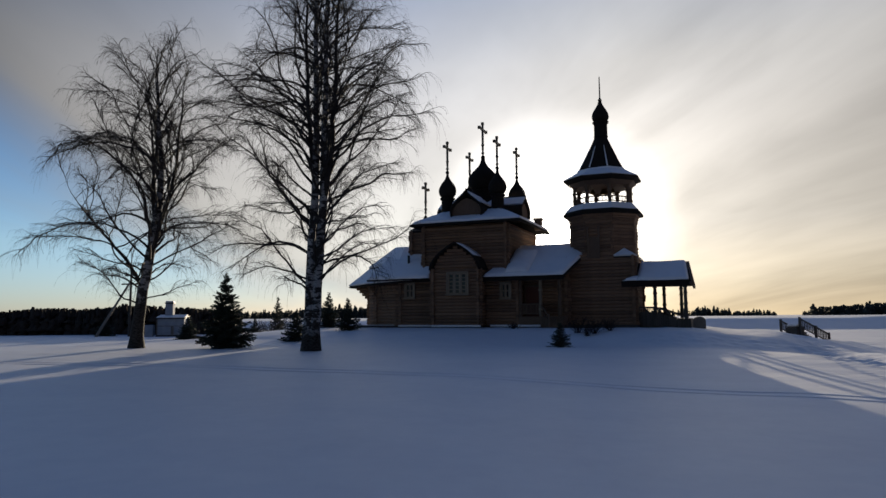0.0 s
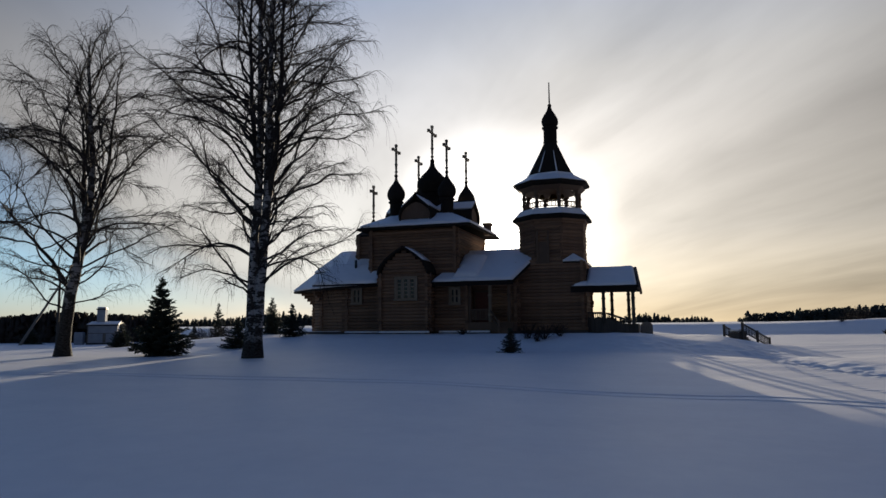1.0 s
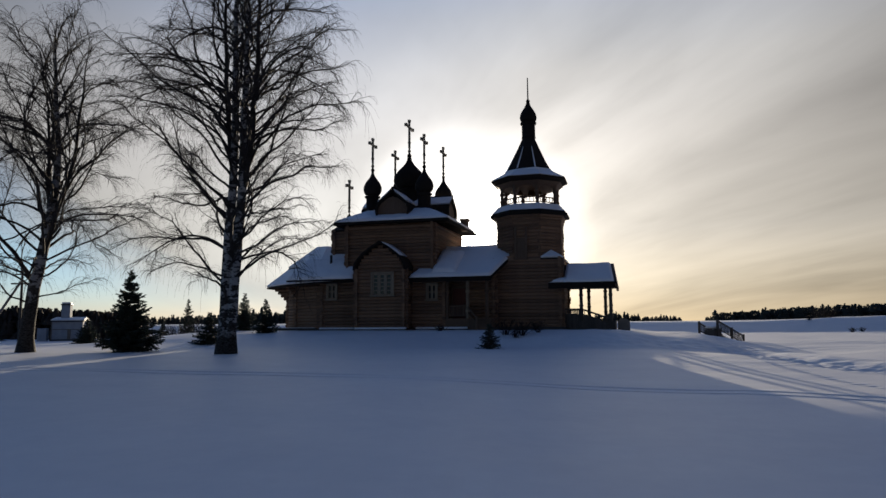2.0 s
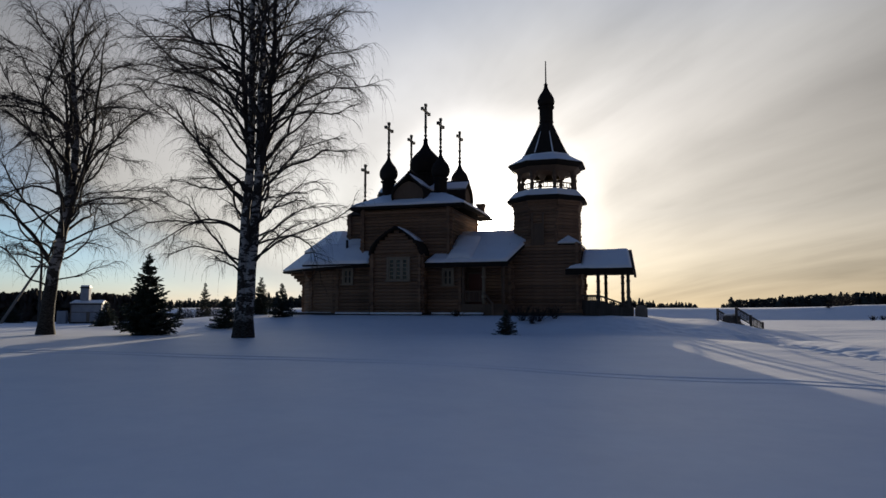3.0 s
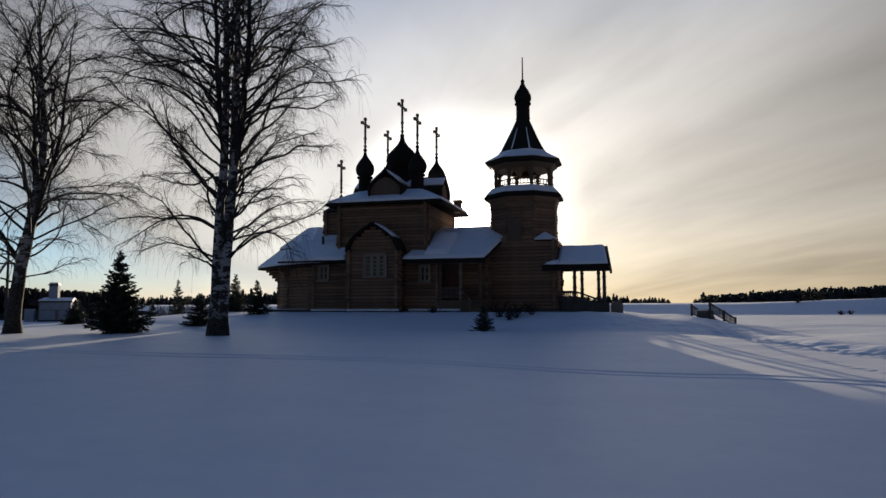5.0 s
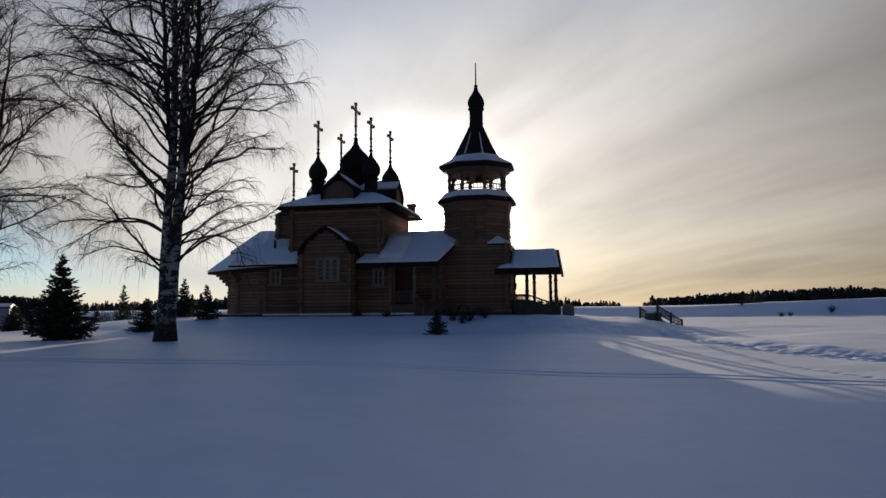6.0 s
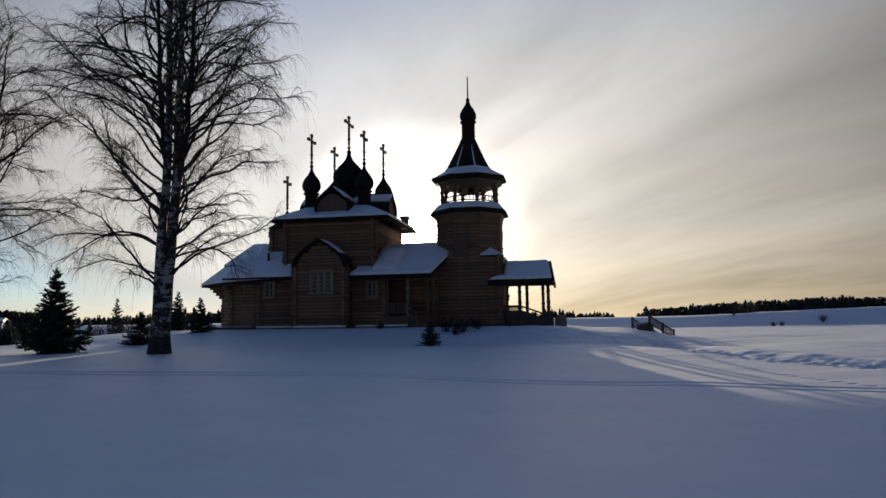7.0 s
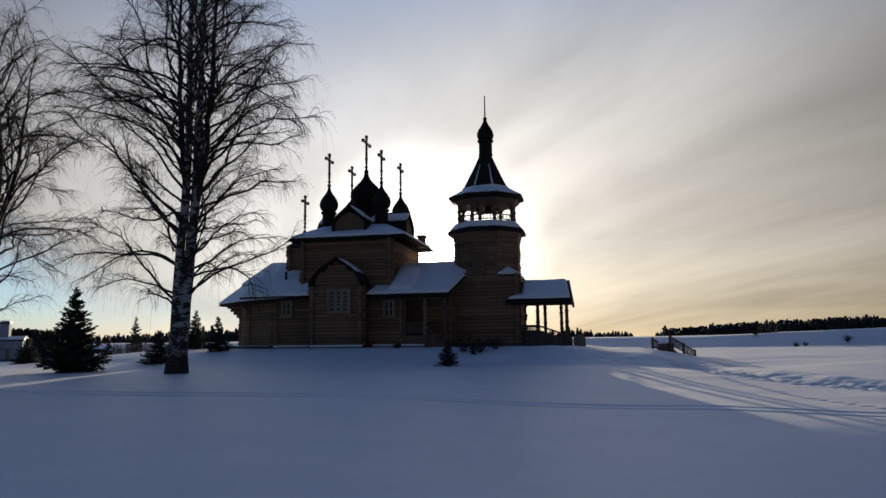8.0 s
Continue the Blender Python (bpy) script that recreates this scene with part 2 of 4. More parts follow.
def tubes(groups, sides):
    """Tapered tubes along many lines: groups of (points M x N x 3, radii M x N). Vertices and faces."""
    verts, faces, base = [], [], 0
    for P, R in groups:
        M, N, _ = P.shape
        T = np.gradient(P, axis=1)
        T /= np.linalg.norm(T, axis=2, keepdims=True) + 1e-9
        ref = np.where(np.abs(T[..., 2:3]) > 0.9, np.array([1.0, 0, 0]), np.array([0, 0, 1.0]))
        A = np.cross(T, ref)
        A /= np.linalg.norm(A, axis=2, keepdims=True) + 1e-9
        B = np.cross(T, A)
        ang = np.arange(sides) * 2 * np.pi / sides
        V = P[:, :, None] + R[:, :, None, None] * (np.cos(ang)[None, None, :, None] * A[:, :, None] + np.sin(ang)[None, None, :, None] * B[:, :, None])
        verts.append(V.reshape(-1, 3))
        idx = base + np.arange(M * N * sides).reshape(M, N, sides)
        nxt = np.roll(idx, -1, axis=2)
        faces.append(np.stack([idx[:, :-1], nxt[:, :-1], nxt[:, 1:], idx[:, 1:]], axis=-1).reshape(-1, 4))
        base += M * N * sides
    return np.concatenate(verts), np.concatenate(faces)


def quads(name, V, F, mat, parent, label="", smooth=True):
    """A mesh from arrays of vertices and four-sided faces."""
    me = bpy.data.meshes.new(name)
    me.vertices.add(len(V))
    me.vertices.foreach_set("co", np.asarray(V, dtype=np.float32).ravel())
    me.loops.add(F.size)
    me.loops.foreach_set("vertex_index", np.asarray(F, dtype=np.int32).ravel())
    me.polygons.add(len(F))
    me.polygons.foreach_set("loop_start", np.arange(0, F.size, F.shape[1], dtype=np.int32))
    me.update(calc_edges=True)
    me.validate()
    if smooth:
        me.shade_smooth()
    me.materials.append(mat)
    ob = new(name, me)
    ob.parent = parent
    return tagged(ob, label)


# ---------------------------------------------------------------- ground
CHURCH = (-0.81, 54.0, 1.12)
ANGLE = 17.0
CA, SA = math.cos(radians(ANGLE)), math.sin(radians(ANGLE))


def smooth01(x):
    x = np.clip(x, 0, 1)
    return x * x * (3 - 2 * x)


def plan(a, b):
    """The place in the world of a point of the church's plan."""
    return CHURCH[0] + a * CA + b * SA, CHURCH[1] - a * SA + b * CA


def waves(x, y, s, seed):
    """Smooth, irregular swell, about -1 to 1."""
    out = 0
    for i in range(5):
        q = seed * 1.7 + i * 2.399
        k = s * (1 + 0.37 * i)
        out = out + np.sin(k * (x * math.cos(q) + y * math.sin(q)) + 5.1 * i + seed) / (1 + 0.5 * i)
    return out / 2.3


TRACK = np.array([(-30, 27.6), (-11.2, 23.8), (-2.0, 21.2), (3.0, 19.6), (8.8, 18.0), (10.6, 16.9), (20, 11.5)])
PATH = np.array([(20.3, 46.0), (18.0, 36.5), (16.5, 30.0), (16.6, 25.5), (18.0, 21.5), (21.0, 17.0), (26.0, 12.0)])
STEPS = np.array([(15.5, 31.0), (14.0, 25.7), (13.1, 20.1), (13.6, 15.0)])


def off_line(line, x, y):
    """Signed distance from a bent line, and the way along it."""
    best = np.full(np.shape(x), 1e9)
    run_at = np.zeros(np.shape(x))
    run = 0.0
    for (x0, y0), (x1, y1) in zip(line, line[1:]):
        L = math.hypot(x1 - x0, y1 - y0)
        ex, ey = (x1 - x0) / L, (y1 - y0) / L
        t = np.clip((x - x0) * ex + (y - y0) * ey, 0, L)
        dx, dy = x - x0 - t * ex, y - y0 - t * ey
        d = np.hypot(dx, dy) * np.where(dx * ey - dy * ex > 0, 1, -1)
        near = np.abs(d) < np.abs(best)
        best, run_at = np.where(near, d, best), np.where(near, run + t, run_at)
        run += L
    return best, run_at


def ground_height(x, y):
    x, y = np.asarray(x, float), np.asarray(y, float)
    dx, dy = x - CHURCH[0], y - CHURCH[1]
    a, b = dx * CA - dy * SA, dx * SA + dy * CA
    da, db = np.maximum(np.abs(a - 4.4) - 16.4, 0) * 1.3, np.maximum(np.abs(b - 0.5) - 6.8, 0)
    d = (da ** 4 + db ** 4) ** 0.25
    mound = smooth01(1 - d / (6.0 + 6.0 * smooth01((9 - a) / 8)))
    near = np.hypot(x, y)
    lumps = (0.055 * waves(x, y, 2.3, 11.0) + 0.025 * waves(x, y, 5.3, 16.0)) * mound * (1 - mound) * 4 * smooth01((a - 9) / 5) + (0.03 * waves(x, y, 1.3, 14.0) + 0.018 * waves(x, y, 3.1, 15.0)) * mound
    rise_west = -0.42 + 0.021 * np.clip(np.logaddexp(0, (y - 13.0) * 1.2) / 1.2, 0, 22)
    rise_east = -0.30 + 0.013 * np.clip(y, -5, 45)
    k = smooth01((x + 2) / 8)
    z = rise_east * (1 - k) + rise_west * k
    z = z + (1.06 - 0.31 * smooth01((a - 15.5) / 4) - z) * mound + lumps
    z = z + 0.05 * waves(x, y, 0.21, 1.0) * smooth01((near - 4) / 10) + 0.015 * waves(x, y, 0.9, 2.0) + 0.008 * waves(x * 0.5, y, 2.3, 12.0)
    z = z - 0.34 * np.exp(-((x - 19) / 5) ** 2 - ((y - 38) / 6) ** 2)                          # hollow below the bank
    slope_u = x / np.maximum(y, 1)
    far = np.clip((y - 90 - 1.5 * waves(x, y, 0.06, 8.0)) / 8, 0, 1)                          # the field climbs to a low brow, then lies level
    z = z * (1 - far) + far * (1.5 + 0.08 * waves(x, y, 0.02, 6.0) + 1.5 * smooth01((slope_u - 0.44) / 0.5)) + 1.0 * smooth01((y - 120) / 240) * smooth01((slope_u - 0.5) / 0.35)
    z = z + far * 0.10 * waves(x, y, 0.35, 7.0) * smooth01((220 - y) / 100)
    for shift in (-0.40, 0.40):
        t, along = off_line(TRACK, x, y)
        t = t - shift
        z = z - (0.074 + 0.016 * smooth01((x + 3) / 9)) * np.exp(-(t / 0.06) ** 2) + 0.008 * np.exp(-((np.abs(t) - 0.22) / 0.09) ** 2)
    t, along = off_line(PATH, x, y)
    w_path = np.exp(-(t / 1.3) ** 2)
    z = z + w_path * (-0.14 + 0.065 * waves(x, y, 3.7, 3.0) + 0.05 * waves(x, y, 7.7, 4.0)) + np.where(t < 0, 0.12, 0.05 * smooth01((y - 24) / 8)) * np.exp(-((np.abs(t) - 1.9) / 0.7) ** 2) * (0.6 + 0.4 * waves(x, y, 1.7, 5.0))
    t, along = off_line(STEPS, x, y)
    z = z - 0.035 * np.exp(-((t - 0.07 * np.sign(np.sin(along * 2 * np.pi / 1.1))) / 0.11) ** 2) * smooth01(np.cos(along * 2 * np.pi / 0.55) * 1.4)
    z = z + (0.05 * waves(x * 0.22, y, 0.8, 9.0) + 0.02 * waves(x * 0.3, y, 2.1, 13.0)) * smooth01((x - 14) / 8) * smooth01((y - 28) / 10)
    return z


def at_ground(x, y, sink=0.0):
    return float(ground_height(x, y)) - sink


def steps(*runs):
    """Grid lines: (from, to, step) runs joined."""
    out = []
    for lo, hi, st in runs:
        n = max(1, round((hi - lo) / st))
        out += [lo + (hi - lo) * i / n for i in range(n)]
    return np.array(out + [runs[-1][1]])


def ground_sheet():
    xs = steps((-3000, -400, 520), (-400, -60, 34), (-60, -16, 0.8), (-16, 2, 0.16), (2, 17, 0.075), (17, 27, 0.14), (27, 70, 0.8), (70, 420, 35), (420, 3000, 520))
    ys = steps((-3000, -60, 600), (-60, 0, 6), (0, 9, 0.5), (9, 15, 0.16), (15, 26, 0.075), (26, 42, 0.15), (42, 50, 0.24), (50, 87, 1.0), (87, 105, 0.6), (105, 160, 3.0), (160, 400, 15), (400, 3000, 260))
    X, Y = np.meshgrid(xs, ys)
    Z = ground_height(X, Y)
    V = np.stack([X, Y, Z], -1).reshape(-1, 3)
    i = np.arange(X.size).reshape(X.shape)
    F = np.stack([i[:-1, :-1], i[:-1, 1:], i[1:, 1:], i[1:, :-1]], -1).reshape(-1, 4)
    g = quads("ground", V, F, SNOW, None)
    tagged(g, "smooth deep snow field with ski tracks and a trodden path", "snow", "", "structure")


ground_sheet()

# ---------------------------------------------------------------- the wooden church
church = thing("wooden_church", pose(*CHURCH, 0, 0, -ANGLE), "dark log church with onion domes and a snowy tented bell tower", "church")
B = bmesh.new


def wall(name, runs, z0, z1, d=0.25, label="", front=1):
    """One log wall part round a plan; the first runs, which face the field, have their logs as pieces."""
    bm = B()
    for i, (p, q) in enumerate(runs[front:]):
        logs(bm, p, q, z0, z1, d, shift=0.06 if i % 2 == 0 else 0.0)
    box(bm, runs[0][0][0] + 0.1, runs[0][1][0] - 0.1, runs[0][0][1] + 0.02, runs[0][0][1] + 0.10, z0, z1) if runs[0][0][1] == runs[0][1][1] else None
    body = tagged(part(name, bm, LOG, church, label), kind="stuff")
    for p, q in runs[:front]:
        log_pieces(body, p, q, z0, z1, d)
    return body


def log_pieces(body, p, q, z0, z1, d=0.25, over=0.28):
    """Logs of a wall as pieces of their own, three cuts shared among them."""
    p, q = Vector((*p, 0)), Vector((*q, 0))
    e = (q - p).normalized()
    cuts = []
    for k in range(3):
        bm = rod(B(), p - e * (over + 0.04 * (k - 1)), q + e * (over - 0.03 * (k - 1)), d / 2 * (1.04 + 0.03 * k), d / 2 * (1.10 - 0.03 * k), 8)
        me = bpy.data.meshes.new("log")
        bm.to_mesh(me)
        bm.free()
        me.materials.append(LOG)
        cuts.append(me)
    z, i = z0 + d / 2, 0
    while z < z1 - d * 0.3:
        ob = new("log", cuts[(i * 2 + i // 3) % 3])
        ob.parent, ob.location = body, (0, 0, z)
        z += d
        i += 1


def snow_on(parent, corners, thick=0.14, lift=0.02, label="settled snow", edge=0.12, rough=0.25):
    """A soft, uneven blanket over a four-cornered roof plane (lower edge first): rounded rims, a wavering outline, hollows and swells."""
    a, b, c, d = (Vector(v) for v in corners)
    n = (b - a).cross(c - b).normalized()
    n = n if n.z > 0 else -n
    long, high = max((b - a).length, (c - d).length), max((d - a).length, (c - b).length)
    nu, nv = max(8, int(long / 0.16)), max(6, int(high / 0.16))
    bm = B()
    top, low = [], []
    for j in range(nv + 1):
        v = j / nv
        for i in range(nu + 1):
            u = i / nu
            p = (a.lerp(b, u)).lerp(d.lerp(c, u), v)
            away = min(u * long, (1 - u) * long, v * high, (1 - v) * high)
            rim = min(1.0, away / edge)
            swell = float(waves(p.x + p.z, p.y - p.x * 0.4, 1.7, 3.0 + thick)) * 0.6 + float(waves(p.x + p.z, p.y, 4.3, 8.0)) * 0.4
            sag = -0.035 * (1 + float(waves(p.x * 1.3, p.y, 2.6, 5.0))) if j == 0 else 0.0
            q = p + n * lift + (a - d).normalized() * -sag
            low.append(bm.verts.new(q))
            top.append(bm.verts.new(q + n * (0.012 + thick * (1 - (1 - rim) ** 2) ** 0.5 * (1 + rough * swell))))
    w_ = nu + 1
    for j in range(nv):
        for i in range(nu):
            k = j * w_ + i
            bm.faces.new((top[k], top[k + 1], top[k + w_ + 1], top[k + w_]))
            bm.faces.new((low[k + w_], low[k + w_ + 1], low[k + 1], low[k]))
    rim_line = list(range(w_)) + [j * w_ + nu for j in range(1, nv + 1)] + [nv * w_ + i for i in range(nu - 1, -1, -1)] + [j * w_ for j in range(nv - 1, 0, -1)]
    for k, m in zip(rim_line, rim_line[1:] + rim_line[:1]):
        bm.faces.new((top[k], low[k], low[m], top[m]))
    return part("snow", bm, SNOW, parent, label, True)


# foundation course, with the snow lodged on it
fb = B()
box(fb, -9.6, 7.6, -4.25, 4.25, -0.6, 0.12)
box(fb, 7.0, 12.4, -2.6, 2.6, -0.6, 0.12)
# shade under the snow ledge is put into the beams' dark wood colour
part("foundation", fb, POLEWOOD, church, "foundation beams coloured dark for the shade under the ledge")
# nave: a tall square block
NX0, NX1, NB = -3.65, 3.05, 3.95
wall("nave_wall", [((NX0, -NB), (NX1, -NB)), ((NX1, -NB), (NX1, NB)), ((NX1, NB), (NX0, NB)), ((NX0, NB), (NX0, -NB))], 0.1, 7.9)
bm = B()
for i in range(3):                                       # stepped cornice under the eaves
    k = 0.03 + 0.06 * i
    for p, q in (((NX0 - k, -NB - k), (NX1 + k, -NB - k)), ((NX1 + k, -NB - k), (NX1 + k, NB + k)), ((NX0 - k, NB + k), (NX1 + k, NB + k)), ((NX0 - k, -NB - k), (NX0 - k, NB + k))):
        rod(bm, (*p, 7.2 + 0.22 * i), (*q, 7.2 + 0.22 * i), 0.13)
tagged(part("cornice", bm, LOG, church), kind="stuff")
EX0, EX1, EB, EZ = -4.6, 4.4, 4.65, 8.02
PX, PR = -0.28, 2.3                                      # the flat top of the low hip
roof = B()
ring_lo = [(EX0, -EB, EZ), (EX1, -EB, EZ), (EX1, EB, EZ), (EX0, EB, EZ)]
ring_hi = [(PX - PR, -PR, 9.15), (PX + PR, -PR, 9.15), (PX + PR, PR, 9.15), (PX - PR, PR, 9.15)]
for i in range(4):
    j = (i + 1) % 4
    slab(roof, [ring_lo[i], ring_lo[j], ring_hi[j], ring_hi[i]], 0.16)
slab(roof, ring_hi, 0.16)
nave_roof = part("nave_roof", roof, SHINGLE, church, "dark boarded hip roof")
for i in range(4):
    j = (i + 1) % 4
    a, b, c, d = (Vector(v) for v in (ring_lo[i], ring_lo[j], ring_hi[j], ring_hi[i]))
    snow_on(nave_roof, [a.lerp(d, 0.04), b.lerp(c, 0.04), c, d], 0.15)
bm = B()
box(bm, EX0, EX1, -EB - 0.05, -EB, EZ - 0.17, EZ - 0.01)
box(bm, EX1, EX1 + 0.05, -EB, EB, EZ - 0.17, EZ - 0.01)
box(bm, EX0 - 0.05, EX0, -EB, EB, EZ - 0.17, EZ - 0.01)
box(bm, EX0, EX1, EB, EB + 0.05, EZ - 0.17, EZ - 0.01)
part("fascia", bm, SHINGLE, church)
# small boarded vent on the west eave
bm = box(B(), 3.60, 4.16, 2.5, 3.1, 8.0, 8.82, 0.02)
box(bm, 3.52, 4.24, 2.42, 3.18, 8.82, 9.02, 0.03)
part("roof_vent", bm, BOARD, church, "small boarded roof vent with a flat cap")
# crossed keel vaults on the nave roof
KEEL_X = (1.0, 1.08, 1.12, 1.11, 1.05, 0.93, 0.76, 0.56, 0.38, 0.23, 0.13, 0.06, 0.0)
KEEL_Z = (0.0, 0.10, 0.20, 0.30, 0.40, 0.50, 0.59, 0.67, 0.74, 0.81, 0.87, 0.93, 1.0)
for along, lo, hi, centre, wide, tall, z_vault in (("y", -4.0, 3.9, -0.15, 1.2, 2.35, 8.40), ("x", -3.7, 3.6, 0.0, 1.2, 1.85, 8.72)):
    outline = [(wide * x, tall * z) for x, z in zip(KEEL_X, KEEL_Z)]
    face = [(x, z * 0.94) for x, z in outline[:9]] + [(0.0, tall * 0.76)]
    v = part("keel_vault", arch_shell(B(), outline, 0.16, along, lo, hi, centre, z_vault), SHINGLE, church, "shingled keel-shaped gable vault", True)
    for pos in (lo + 0.22, hi - 0.28):
        part("tympanum", arch_fill(B(), face, along, pos, centre, z_vault, 0.90), BOARD, v, "boarded gable face")
    for side in (-1, 1):
        pts = [outline[k] for k in (5, 7, 9, 10)]
        sb = B()
        rows_v = []
        for pos in (lo + 0.02, hi - 0.02):
            for dz in (0.02, 0.10):
                rows_v.append([sb.verts.new((centre + side * x, pos, z_vault + z + dz) if along == "y" else (pos, centre + side * x, z_vault + z + dz)) for x, z in pts])
        for r0, r1 in ((0, 2), (1, 3), (0, 1), (2, 3)):
            for k in range(3):
                sb.faces.new((rows_v[r0][k], rows_v[r0][k + 1], rows_v[r1][k + 1], rows_v[r1][k]))
        part("snow", sb, SNOW, v, "thin settled snow", True)


def cross(parent, x, y, z0, z1, arm):
    bm = B()
    h = z1 - z0
    t = 0.048 + 0.011 * h
    rod(bm, (x, y, z0), (x, y, z0 + h * 0.25), t * 1.1, t * 0.9, 8)
    box(bm, x - t, x + t, y - t, y + t, z0 + h * 0.2, z1, 0.02)
    zc = z1 - h * 0.20
    box(bm, x - t, x + t, y - arm / 2, y + arm / 2, zc - t, zc + t, 0.02)
    box(bm, x - t * 1.3, x + t * 1.3, y - t * 1.7, y + t * 1.7, z1 - t * 2.2, z1 + t * 0.6, 0.03)
    for s in (-1, 1):
        box(bm, x - t * 1.5, x + t * 1.5, y + s * arm / 2 - t * 1.0, y + s * arm / 2 + t * 1.0, zc - t * 1.6, zc + t * 1.6, 0.03)
    for k in (0.36, 0.12):
        bmesh.ops.create_uvsphere(bm, u_segments=10, v_segments=6, radius=t * 1.7, matrix=Matrix.Translation((x, y, z0 + h * k)))
    return part("cross", bm, GOLD, parent, "slender carved cross", False)


def onion(x, y, z_foot, z_bulb, z_tip, r_drum, r_bulb, z_cross, arm):
    bm = B()
    lathe(bm, [(r_drum * 1.12, z_foot), (r_drum, z_foot + 0.2), (r_drum, z_bulb - 0.22), (r_drum * 1.22, z_bulb - 0.16), (r_drum * 1.25, z_bulb - 0.06), (r_drum, z_bulb)], 16, (x, y))
    d = part("drum", bm, SHINGLE, church, "shingled round drum", False)
    h = z_tip - z_bulb
    prof = [(0.62, 0.0), (0.80, 0.05), (0.93, 0.13), (1.0, 0.24), (0.985, 0.34), (0.90, 0.44), (0.75, 0.54), (0.57, 0.63), (0.40, 0.71), (0.27, 0.79), (0.17, 0.88), (0.12, 1.0)]
    bm = lathe(B(), [(r_bulb * r, z_bulb + h * z) for r, z in prof], 24, (x, y), 0, 0.025)
    dome = part("dome", bm, SHINGLE, church, "black wooden-shingled onion dome", True)
    bm = B()
    bmesh.ops.create_uvsphere(bm, u_segments=12, v_segments=8, radius=0.10 + r_bulb * 0.07, matrix=Matrix.Translation((x, y, z_tip + 0.08)))
    part("orb", bm, SHINGLE, dome)
    cross(dome, x, y, z_tip + 0.1, z_cross, arm)


onion(-0.05, 0, 9.0, 11.25, 13.95, 0.80, 1.25, 17.0, 1.75)
for x, y in ((-2.42, -2.1), (1.85, -2.1), (-2.0, 2.1), (2.25, 2.1)):
    onion(x, y, 8.75, 10.45, 12.45, 0.50, 0.71, 15.08, 1.35)
# altar block behind the nave, with its own small cross
wall("altar_wall", [((-5.5, -2.3), (-3.6, -2.3)), ((-5.5, -2.3), (-5.5, 2.3)), ((-5.5, 2.3), (-3.6, 2.3))], 3.5, 7.9)
bm = slab(B(), [(-5.75, -2.5, 7.8), (-3.5, -2.5, 7.8), (-3.5, 0, 8.75), (-5.75, 0, 8.75)], 0.14)
slab(bm, [(-5.75, 2.5, 7.8), (-3.5, 2.5, 7.8), (-3.5, 0, 8.75), (-5.75, 0, 8.75)], 0.14)
part("altar_roof", bm, SHINGLE, church)
onion(-5.3, 0, 8.6, 8.95, 9.6, 0.13, 0.21, 12.3, 1.1)
# lower east part with its five-sided apse
APSE = [(-2.7, -4.25), (-5.75, -4.25), (-8.3, -3.3), (-9.85, -1.6), (-9.85, 1.6), (-8.3, 3.3), (-5.75, 4.25), (-2.7, 4.25)]
wall("apse_wall", list(zip(APSE, APSE[1:])), 0.1, 3.55, front=3)
EAVE = [(-2.75, -5.05), (-6.0, -5.05), (-8.8, -4.2), (-11.5, -2.3), (-11.5, 2.3), (-8.8, 4.2), (-6.0, 5.05), (-2.75, 5.05)]
RIDGE = [(-3.0, -1.6), (-6.6, -1.4), (-7.3, -0.9), (-8.0, -0.35), (-8.0, 0.35), (-7.3, 0.9), (-6.6, 1.4), (-3.0, 1.6)]
zs_lo = [3.60, 3.50, 3.40, 3.34, 3.34, 3.40, 3.50, 3.60]
zs_hi = [6.05, 6.45, 6.5, 6.55, 6.55, 6.5, 6.45, 6.05]
bm = B()
for i in range(4):                                       # log brackets that carry the deep eaves
    for sy in (-1, 1):
        rod(bm, (-9.6, sy * 1.75, 2.45 + 0.24 * i), (-10.15 - 0.26 * i, sy * 1.85, 2.45 + 0.24 * i), 0.12)
        rod(bm, (-8.1, sy * 3.2, 2.65 + 0.24 * i), (-8.45 - 0.12 * i, sy * (3.6 + 0.12 * i), 2.65 + 0.24 * i), 0.12)
tagged(part("bracket", bm, LOG, church), kind="stuff")
eave_line = [Vector((*p, z)) for p, z in zip(EAVE, zs_lo)]
ridge_line = [Vector((*p, z)) for p, z in zip(RIDGE, zs_hi)]
step_lo = [p.lerp(q, 0.50) for p, q in zip(eave_line, ridge_line)]
step_hi = [p.lerp(q, 0.42) + Vector((0, 0, 0.20)) for p, q in zip(eave_line, ridge_line)]
roof_bm, snow_bm = B(), B()
for lower, upper in ((eave_line, step_lo), (step_hi, [v + Vector((0, 0, 0.08)) for v in ridge_line])):
    for i in range(7):
        for tri in ((lower[i], lower[i + 1], upper[i + 1]), (lower[i], upper[i + 1], upper[i])):
            slab(roof_bm, tri, 0.14)
            slab(snow_bm, [v + Vector((0, 0, 0.16)) for v in tri], 0.14)
slab(roof_bm, [v + Vector((0, 0, 0.06)) for v in ridge_line[1:7]], 0.3)
bmesh.ops.remove_doubles(roof_bm, verts=roof_bm.verts, dist=0.01)
apse_roof = part("apse_roof", roof_bm, SHINGLE, church, "dark two-tiered faceted apse roof")
bmesh.ops.remove_doubles(snow_bm, verts=snow_bm.verts, dist=0.01)
part("snow", snow_bm, SNOW, apse_roof, "thick roof snow")
